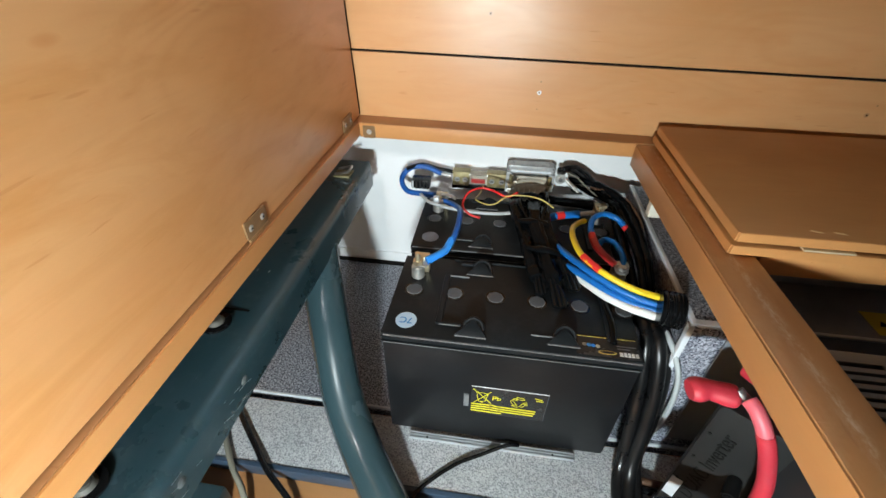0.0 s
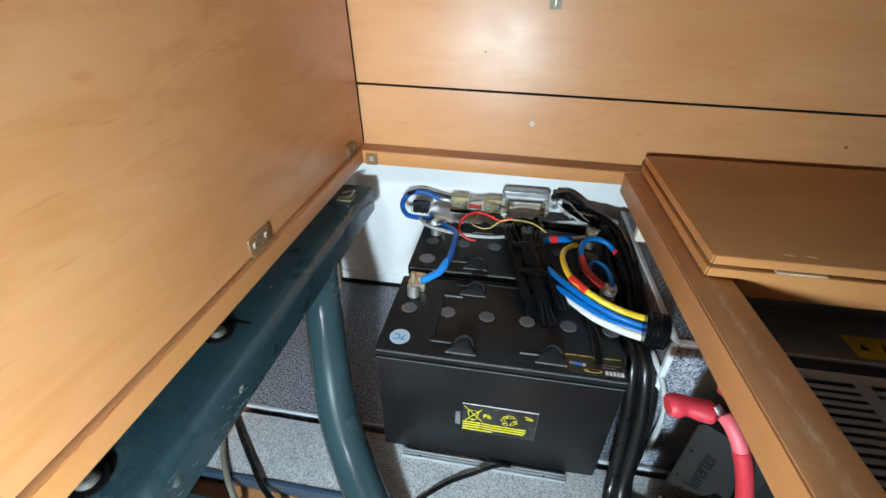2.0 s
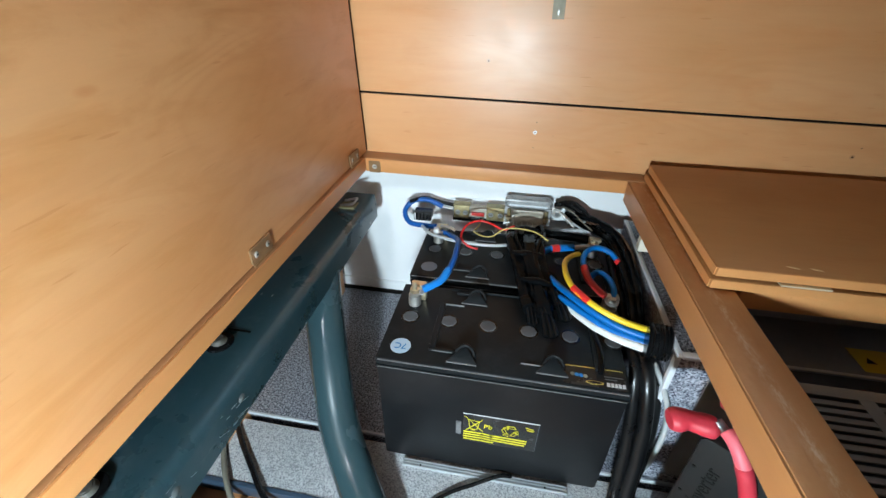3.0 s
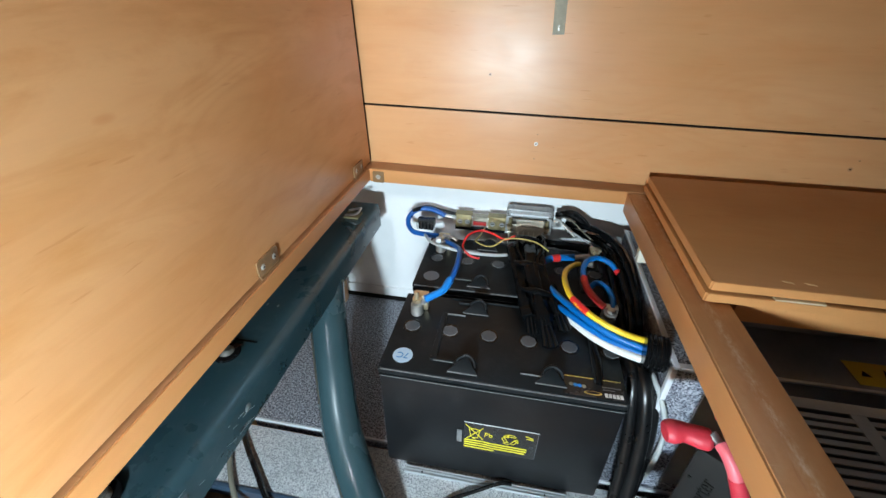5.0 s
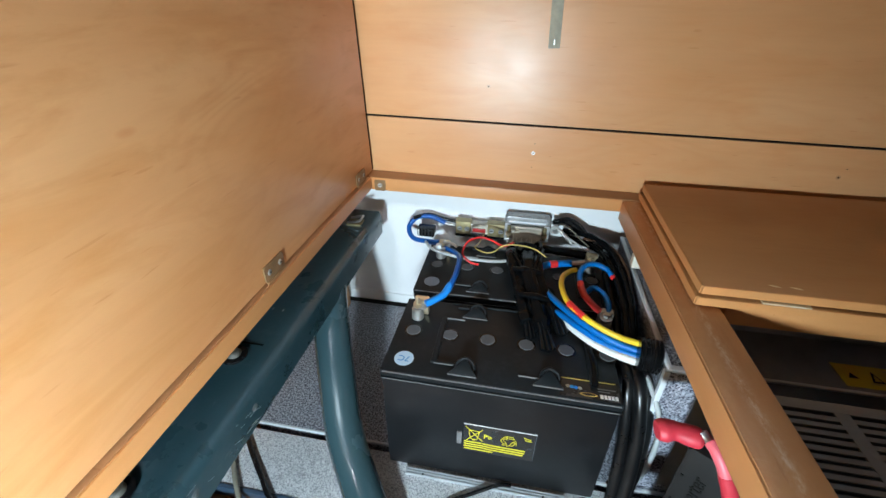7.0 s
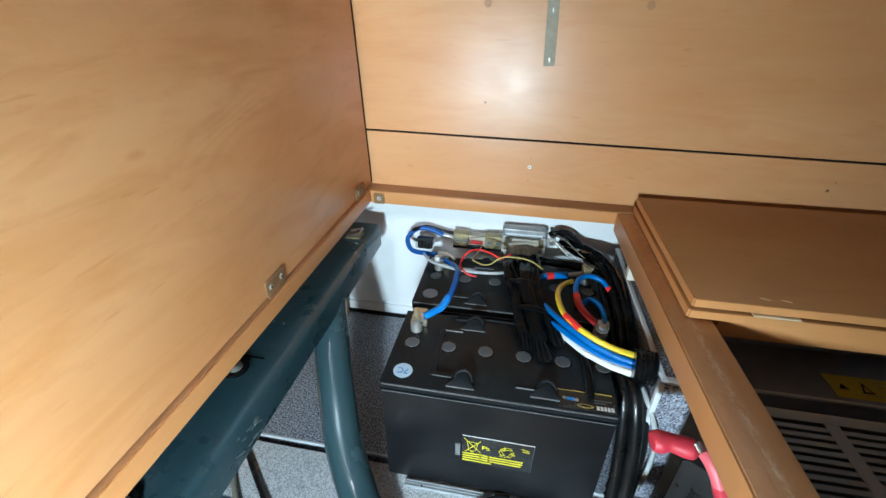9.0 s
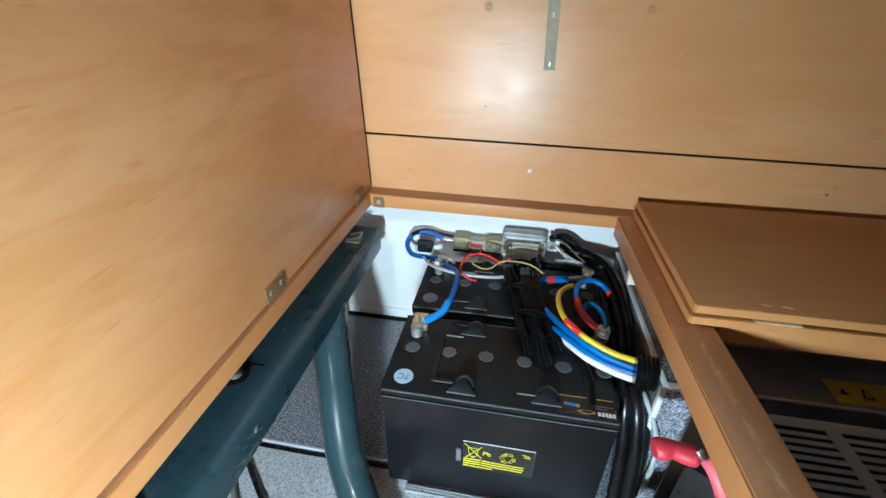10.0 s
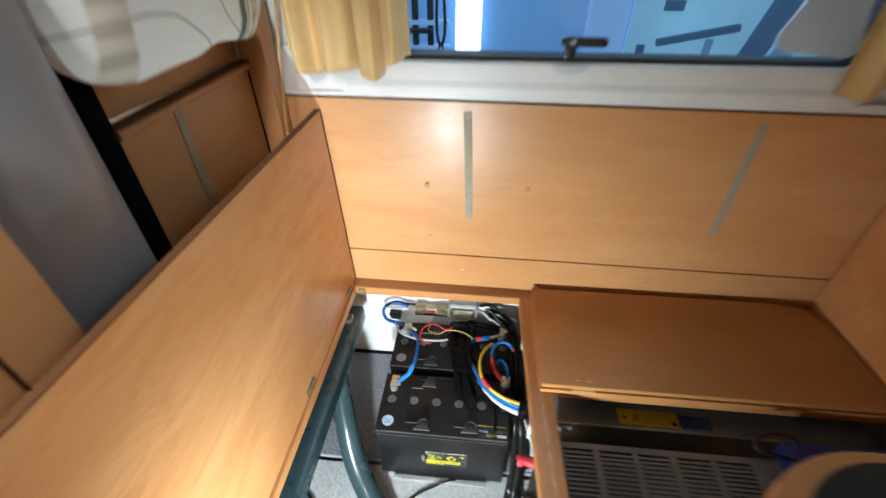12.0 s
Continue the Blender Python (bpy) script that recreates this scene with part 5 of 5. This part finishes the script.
for tip, root, wide in (((0.0760, 0.5060, 0.2385), (0.062, 0.5480, 0.2540), 0.0135), ((0.1000, 0.5460, 0.2390), (0.082, 0.5900, 0.2560), 0.0120), ((0.0480, 0.5280, 0.2390), (0.038, 0.5720, 0.2530), 0.0100)):
    part("sleeve_end", fan_end(tip, root, wide, 3), tape_shiny, harness, "pleated flat sleeve end")
for k, (sx, lift) in enumerate(((0.000, 0.292), (0.046, 0.296))):
    part("thin_lead", sweep([(sx + 0.004, 0.800, 0.256), (sx + 0.008, 0.780, lift - 0.022), (sx + 0.014, 0.752, lift - 0.008), (sx + 0.010, 0.712, 0.287), (0.024 + 0.024 * k, 0.668, 0.281), (0.036 + 0.020 * k, 0.622, 0.270), (0.044 + 0.022 * k, 0.580, 0.262)], 0.0030, 8, 6, wobble=0.2), tape_black, harness)
strap = solid("rubber_strap", sweep([(0.132, 0.556, 0.243), (0.137, 0.520, 0.2425), (0.140, 0.480, 0.2425), (0.137, 0.447, 0.2405)], 0.0046, 10, 6, flat=0.55), tape_black, "flat black strap lying on the battery", "strap")

# coloured cables on the right of the batteries
lead_a = thing("blue_lead", "blue lead with red band and metal lug", "cable", at=(0.1, 0.735, 0.24))
part("core", sweep([(0.060, 0.715, 0.256), (0.078, 0.726, 0.258), (0.100, 0.733, 0.2585), (0.122, 0.737, 0.2600)], 0.0070, 12, 6), blue_bright, lead_a)
part("band", sweep([(0.080, 0.7266, 0.2584), (0.094, 0.7312, 0.2588)], 0.0075, 12, 4), red_wire, lead_a, "red tape band")
part("lug", sweep([(0.122, 0.737, 0.2600), (0.134, 0.741, 0.2600), (0.150, 0.748, 0.2592)], 0.0058, 12, 4, flat=0.7), lead, lead_a, "tin cable lug")
arc = thing("blue_arc_cable", "blue cable bent in an arc to the battery post", "cable", at=(0.15, 0.66, 0.24))
part("core", sweep([(0.192, 0.686, 0.270), (0.180, 0.700, 0.278), (0.158, 0.704, 0.284), (0.138, 0.690, 0.285), (0.128, 0.664, 0.282), (0.128, 0.634, 0.278)], 0.0049, 12, 7), blue_bright, arc)
part("sleeve", sweep([(0.128, 0.638, 0.2785), (0.132, 0.615, 0.276), (0.144, 0.593, 0.273), (0.155, 0.581, 0.270)], 0.0059, 12, 6, wobble=0.1), red_sleeve, arc, "dark red shrink sleeve")
part("end", sweep([(0.1935, 0.6835, 0.2685), (0.1900, 0.6890, 0.2715)], 0.0052, 12, 4), red_wire, arc, "red insulated end")
part("band", sweep([(0.1277, 0.644, 0.2793), (0.1283, 0.630, 0.2777)], 0.0059, 12, 4), red_wire, arc, "red tape band")
part("lug", prism(rounded(0.154, 0.174, 0.562, 0.584, 0.008, 5), 0.2650, 0.2672, 0.0006), lug_dull, arc, "tin cable lug")
part("nut", disc((0.1645, 0.572, 0.2674), 0.0064, 0.0060, "z", 6, 0.0058, 0.0008), lead, arc, "grey terminal nut")
cable("short_blue_cable", [(0.140, 0.640, 0.262), (0.152, 0.646, 0.270), (0.166, 0.632, 0.271), (0.172, 0.606, 0.268), (0.170, 0.588, 0.262)], 0.0049, blue_bright, "short blue cable behind the battery post")
yel = thing("yellow_cable", "yellow earth cable with a red tape band", "cable", at=(0.13, 0.6, 0.24))
part("core", sweep([(0.128, 0.712, 0.262), (0.114, 0.690, 0.271), (0.098, 0.655, 0.281), (0.0925, 0.610, 0.290), (0.1005, 0.563, 0.2930), (0.128, 0.531, 0.2890), (0.164, 0.514, 0.2815), (0.198, 0.507, 0.2770), (0.224, 0.504, 0.2750)], 0.0046, 12, 7), yellow_wire, yel)
part("band", sweep([(0.1005, 0.563, 0.2930), (0.1100, 0.5495, 0.2920), (0.1215, 0.5365, 0.2902)], 0.0055, 12, 4), red_wire, yel, "red tape band")
cable("blue_cable", [(0.062, 0.650, 0.256), (0.074, 0.622, 0.263), (0.094, 0.582, 0.270), (0.124, 0.545, 0.271), (0.160, 0.520, 0.2665), (0.200, 0.505, 0.2640), (0.224, 0.500, 0.2655)], 0.0053, blue_bright, "blue cable running into the black conduit", n=7, seg=12)
cable("blue_cable", [(0.080, 0.590, 0.2545), (0.098, 0.572, 0.2575), (0.124, 0.544, 0.2590), (0.160, 0.517, 0.2570), (0.200, 0.499, 0.2585), (0.224, 0.492, 0.2615)], 0.0053, blue_bright, "blue cable running into the black conduit", n=7, seg=12)
cable("white_cable", [(0.102, 0.575, 0.2465), (0.114, 0.556, 0.2480), (0.138, 0.528, 0.2500), (0.168, 0.507, 0.2515), (0.200, 0.492, 0.2540), (0.224, 0.484, 0.2570)], 0.0062, white_wire, "white cable running into the black conduit", n=7, seg=12)
conduit = thing("corrugated_conduit", "short black corrugated conduit into the speckled box", "conduit", at=(0.228, 0.497, 0.246))
part("hose", sweep([(0.197, 0.4985, 0.2665), (0.215, 0.496, 0.2665), (0.2285, 0.494, 0.2665)], 0.0238, 20, 20, radius=lambda s: 1 + 0.075 * math.cos(2 * math.pi * 5.5 * s)), rubber, conduit)
for k, pts in enumerate((((0.120, 0.836, 0.262), (0.165, 0.800, 0.268), (0.190, 0.745, 0.272), (0.198, 0.680, 0.268), (0.200, 0.610, 0.262), (0.197, 0.555, 0.252), (0.196, 0.520, 0.235)),
                         ((0.110, 0.842, 0.276), (0.160, 0.818, 0.282), (0.198, 0.765, 0.280), (0.210, 0.690, 0.274), (0.212, 0.620, 0.264), (0.208, 0.560, 0.250), (0.207, 0.525, 0.225)),
                         ((0.050, 0.800, 0.252), (0.100, 0.792, 0.252), (0.150, 0.782, 0.254), (0.185, 0.756, 0.256), (0.188, 0.690, 0.252), (0.187, 0.620, 0.250), (0.187, 0.55, 0.240)))):
    cable("black_cable", pts, 0.0072 if k < 2 else 0.0085, tape_black, "black cable along the edge of the batteries", 0.28)
cable("brown_lead", [(0.150, 0.815, 0.276), (0.196, 0.775, 0.285), (0.215, 0.71, 0.282), (0.218, 0.65, 0.262), (0.212, 0.585, 0.24), (0.209, 0.55, 0.215)], 0.0022, brown_wire, "thin brown wire beside the box", category="wire")

bundle = thing("cable_bundle", "shiny black cable bundle hanging past the battery", "cable bundle", at=(0.205, 0.42, -0.004))
for dx, dy, r in ((-0.0125, -0.006, 0.0086), (0.0035, -0.014, 0.0100), (0.0165, 0.000, 0.0088)):
    part("cable", sweep([(0.196 + dx * 0.5, 0.545 + dy, 0.205), (0.203 + dx * 0.8, 0.505 + dy, 0.226), (0.205 + dx, 0.478 + dy, 0.208), (0.2095 + dx * 1.1, 0.456 + dy, 0.155), (0.2095 + dx, 0.436 + dy, 0.090), (0.203 + dx * 0.8, 0.412 + dy, 0.032), (0.198 + dx, 0.380 + dy, 0.010), (0.192 + dx, 0.31 + dy, 0.008), (0.185 + dx, 0.2 + dy, -0.014)], r, 14, 7), cable_black, bundle)
part("cable_tie", sweep([(0.188, 0.428, 0.052), (0.205, 0.412, 0.048), (0.226, 0.422, 0.052), (0.228, 0.440, 0.056)], 0.0022, 6, 5), rubber, bundle)
cable("pale_cable", [(0.214, 0.515, 0.232), (0.2235, 0.474, 0.222), (0.2365, 0.453, 0.190), (0.2450, 0.448, 0.145), (0.2420, 0.440, 0.090), (0.228, 0.430, 0.050), (0.222, 0.420, 0.015), (0.225, 0.405, 0.003)], 0.0040, grey_wire, "pale grey cable behind the black bundle")
cable("brown_cable", [(0.196, 0.398, 0.006), (0.225, 0.392, 0.004), (0.262, 0.388, 0.003)], 0.0058, brown_wire, "brown cable on the locker floor")
cable("brown_cable", [(0.196, 0.385, 0.004), (0.225, 0.378, 0.003), (0.262, 0.374, 0.003)], 0.0050, rubber, "dark cable on the locker floor")
cable("floor_cable", [(0.040, 0.4185, 0.006), (0.020, 0.4120, 0.012), (-0.020, 0.395, 0.004), (-0.055, 0.378, 0.0), (-0.090, 0.350, -0.001), (-0.118, 0.318, -0.002), (-0.140, 0.270, -0.026)], 0.0032, rubber, "thin black cable on the speckled floor")
cable("black_hose", [(-0.480, 0.470, 0.004), (-0.455, 0.428, 0.002), (-0.425, 0.395, 0.003), (-0.385, 0.358, 0.003), (-0.345, 0.322, 0.003), (-0.295, 0.288, -0.012), (-0.250, 0.24, -0.024), (-0.20, 0.15, -0.025)], 0.0046, rubber, "thin black hose across the floor edge", category="hose")
cable("clear_hose", [(-0.480, 0.430, 0.006), (-0.458, 0.392, 0.004), (-0.430, 0.352, 0.004), (-0.400, 0.318, 0.004), (-0.372, 0.292, -0.004), (-0.350, 0.262, -0.018), (-0.33, 0.22, -0.022), (-0.30, 0.15, -0.022)], 0.0046, hose_clear, "cloudy clear hose across the floor edge", category="hose")

# ---- speckled box and inverter ----
sbox = thing("speckled_box", "speckled grey box with pale edge trims", "box", at=(0.40, 0.65, 0.0))
part("top_panel", box(0.2295, 0.30, 0.4645, 0.835, 0.270, 0.2770), speckle_dark, sbox)
part("front_panel", box(0.2295, 0.30, 0.4635, 0.4700, 0.0005, 0.2698), speckle_box, sbox)
part("side_panel", box(0.2295, 0.2360, 0.4702, 0.835, 0.0005, 0.2698), speckle_dark, sbox)
part("edge_trim", box(0.2268, 0.2340, 0.4610, 0.835, 0.2740, 0.2790, 0.001), trim_pale, sbox, "pale grey edge trim")
part("edge_trim", box(0.2342, 0.30, 0.4605, 0.4700, 0.2725, 0.2790, 0.001), trim_pale, sbox, "pale grey edge trim")
part("edge_trim", box(0.2250, 0.2325, 0.4606, 0.4690, 0.0005, 0.2720, 0.001), trim_pale, sbox, "pale grey edge trim")
bracket = solid("corner_bracket", prism([(0.2070, 0.3375), (0.2450, 0.3375), (0.2450, 0.3145), (0.2070, 0.3145)], 0.6540, 0.6690, 0.001, "xz"), cream_plastic, "small cream plastic corner bracket under the rail", "bracket")

inv = thing("inverter", "dark grey metal power inverter with printed name", "inverter", at=(0.224, 0.350, -0.004))
IM = pose(0.224, 0.350, -0.0035, 0, 0, -34)     # standing on end, its face turned towards the opening


def inv_box(x0, x1, y0, y1, z0, z1, bevel=0.0):
    return box(x0, x1, y0, y1, z0, z1, bevel, m=IM)


body = prism(rounded(0.0, 0.130, 0.004, 0.274, 0.008, 5), 0.0, 0.018, 0.0015, "xz")
bmesh.ops.transform(body, matrix=IM, verts=body.verts)
part("housing", body, inverter_grey, inv)
part("end_cap", inv_box(-0.002, 0.132, -0.002, 0.020, 0.0, 0.030, 0.003), rubber, inv)
lettering("name", "DC/AC Inverter", 0.0245, IM @ pose(0.0230, -0.0006, 0.166, 90, -90, 0), print_black, inv, squeeze=0.88)
part("pale_corner", inv_box(0.001, 0.014, -0.0010, -0.0002, 0.075, 0.118), trim_grey, inv)
knob = disc((0.050, -0.0002, 0.178), 0.0085, -0.030, "y", 20, 0.0075, 0.002)
bmesh.ops.transform(knob, matrix=IM, verts=knob.verts)
part("socket", knob, handle_black, inv, "black screw terminal")
for zz in (0.120, 0.175, 0.225):
    rv = disc((0.006, -0.0002, zz), 0.0020, -0.0010, "y", 10)
    bmesh.ops.transform(rv, matrix=IM, verts=rv.verts)
    part("rim_screw", rv, print_black, inv)
part("side_cover", inv_box(0.090, 0.129, -0.0032, -0.0002, 0.035, 0.240, 0.001), rubber, inv, "black end cover")
dark_plug = solid("black_plug", sweep([(0.178, 0.280, 0.150), (0.205, 0.282, 0.155), (0.240, 0.280, 0.163), (0.290, 0.275, 0.165)], 0.019, 12, 5, wobble=0.1), rubber, "black moulded plug in front of the inverter", "plug")
part("cord", sweep([(0.290, 0.275, 0.165), (0.33, 0.27, 0.14), (0.345, 0.25, 0.06), (0.340, 0.22, -0.02)], 0.008, 10, 6), rubber, dark_plug)

clampc = thing("red_power_lead", "thick red power lead with an insulated boot", "cable", at=(0.22, 0.33, 0.25))
part("boot", sweep([(0.1835, 0.3500, 0.2890), (0.1850, 0.3502, 0.2892), (0.1920, 0.3512, 0.2905), (0.2010, 0.3518, 0.2915), (0.2110, 0.3500, 0.2915), (0.2210, 0.3478, 0.2915), (0.2280, 0.3462, 0.2920), (0.2315, 0.3452, 0.2930)], 0.0132, 18, 6, radius=lambda s: (0.40 + 0.60 * min(1.0, s * 12) ** 0.6) * (0.78 + 0.26 * math.exp(-((s - 0.28) / 0.14) ** 2) + 0.20 * math.exp(-((s - 0.72) / 0.20) ** 2) - 0.30 * max(0.0, s - 0.85) / 0.15), flat=0.86), red_boot, clampc, "red rubber boot")
part("lug", sweep([(0.2280, 0.3480, 0.3020), (0.2320, 0.3430, 0.2990), (0.2350, 0.3370, 0.2980)], 0.0052, 12, 4, flat=0.55), lug_dull, clampc, "tin cable lug")
part("sleeve", sweep([(0.2345, 0.3385, 0.2985), (0.2385, 0.3300, 0.2960), (0.2430, 0.3210, 0.2890), (0.2475, 0.3135, 0.2790)], 0.0076, 14, 5), pink_sleeve, clampc, "pink shrink sleeve")
part("core", sweep([(0.2470, 0.3143, 0.2802), (0.2530, 0.3070, 0.2640), (0.2600, 0.3000, 0.2400), (0.2660, 0.2930, 0.2080), (0.2720, 0.2800, 0.120), (0.2790, 0.2600, -0.012)], 0.0082, 14, 6), red_boot, clampc)
cable("red_lead_second", [(0.246, 0.374, 0.303), (0.252, 0.358, 0.307), (0.262, 0.346, 0.303), (0.274, 0.338, 0.29), (0.285, 0.322, 0.24), (0.30, 0.318, 0.18)], 0.0095, red_boot, "second red power lead under the rail")

# ---- beyond the lid: bench back, cab seat, cover, table ----
back_panel = thing("bench_back", "fruitwood bench back with a rounded ledge", "bench back", at=(-0.47, 0.58, -0.03))
part("panel", box(-0.468, -0.452, 0.384, 0.775, -0.0295, 1.0395, 0.001), wood_left, back_panel)
# the ledge top's shade is drawn as a darker colour
part("ledge", box(-0.4695, -0.4445, 0.384, 0.790, 1.0405, 1.0455, 0.001), edge_brown, back_panel, "ledge top with its shade put into a dark brown")
part("ledge_front", prism(rounded(-0.4512, -0.4425, 1.0280, 1.0400, 0.003, 4), 0.384, 0.790, 0, "xz"), edge_mid, back_panel, "rounded golden edge band")
part("upper_board", box(-0.485, -0.470, 0.36, 0.7815, 1.0470, 1.50, 0.001), wood_left, back_panel)
part("pillar", box(-0.462, -0.408, 0.782, 0.838, -0.0295, 1.75, 0.003), wood_left, back_panel, "wooden corner pillar")
part("gap", box(-0.466, -0.4515, 0.7752, 0.7816, -0.0295, 1.034), groove_black, back_panel, "dark joint")
felt_strip("fastener_strip", "grey-green felt fastener strip on the bench back", pose(-0.452, 0.522, 0.940, 0, 0, 90), 0.19, (-0.07, 0.06))

seat = thing("cab_seat", "grey upholstered cab seat with black side", "seat", at=(-0.62, 0.20, -0.03))
part("backrest", box(-0.64, -0.380, 0.06, 0.336, 0.30, 1.62, 0.126, 12), seat_grey, seat)
part("side_shell", box(-0.70, -0.440, 0.337, 0.382, 0.25, 1.50, 0.012, 3), seat_black, seat, "black side shell")
part("base", box(-0.74, -0.46, 0.03, 0.29, -0.0295, 0.298, 0.02), seat_black, seat)
side_board = thing("side_board", "wooden board beside the cab seat", "board", at=(-0.5, -0.1, -0.03))
part("panel", box(-0.378, -0.362, -0.40, 0.140, -0.0295, 1.12, 0.002), wood_left, side_board)
part("joint", box(-0.3622, -0.3608, 0.066, 0.070, -0.02, 1.1), groove_black, side_board)


def draped_cover():
    """A thick folded cover that hangs over the board, with soft uneven edges."""
    bm = bmesh.new()
    ny, nz = 40, 26
    rows = []
    for i in range(ny + 1):
        s = i / ny
        y = 0.302 + 0.545 * s
        row = []
        for k in range(nz + 1):
            t = k / nz * 2 * math.pi
            fat = 0.050 * (1 - 0.9 * abs(2 * s - 1) ** 8)
            zc, zr = 1.32 - 0.01 * s, 0.216 * (1 - 0.25 * abs(2 * s - 1) ** 6) + 0.006 * math.sin(9 * s)
            q = Vector((-0.418 + fat * math.cos(t), y, zc + zr * math.sin(t)))
            q += 0.010 * Vector((noise.noise(q * 14), 0, noise.noise(q * 11 + Vector((3, 1, 2)))))
            row.append(bm.verts.new(q))
        rows.append(row)
    for a, b in zip(rows, rows[1:]):
        for k in range(nz):
            bm.faces.new((a[k], a[k + 1], b[k + 1], b[k]))
    softened(bm)
    bm.faces.new(rows[0][:-1])
    bm.faces.new(rows[-1][:-1][::-1])
    return bm


solid("seat_cushion", draped_cover(), cover_mat, "white cushion with grey loops and beige border", "cushion")

table = thing("table", "table with a dark top and rounded wooden rim", "table", at=(0.75, -0.1, -0.03))
part("rim", prism(rounded(0.378, 1.02, -0.45, 0.189, 0.20, 14, "b"), 0.700, 0.728, 0.006), edge_light, table, "rounded wooden rim")
part("top", prism(rounded(0.432, 1.02, -0.45, 0.173, 0.155, 14, "b"), 0.7285, 0.7310, 0.0008), table_dark, table, "dark green-black top")
part("leg", box(0.86, 0.90, -0.45, -0.41, 0.390, 0.6995, 0.004), bare_steel, table)
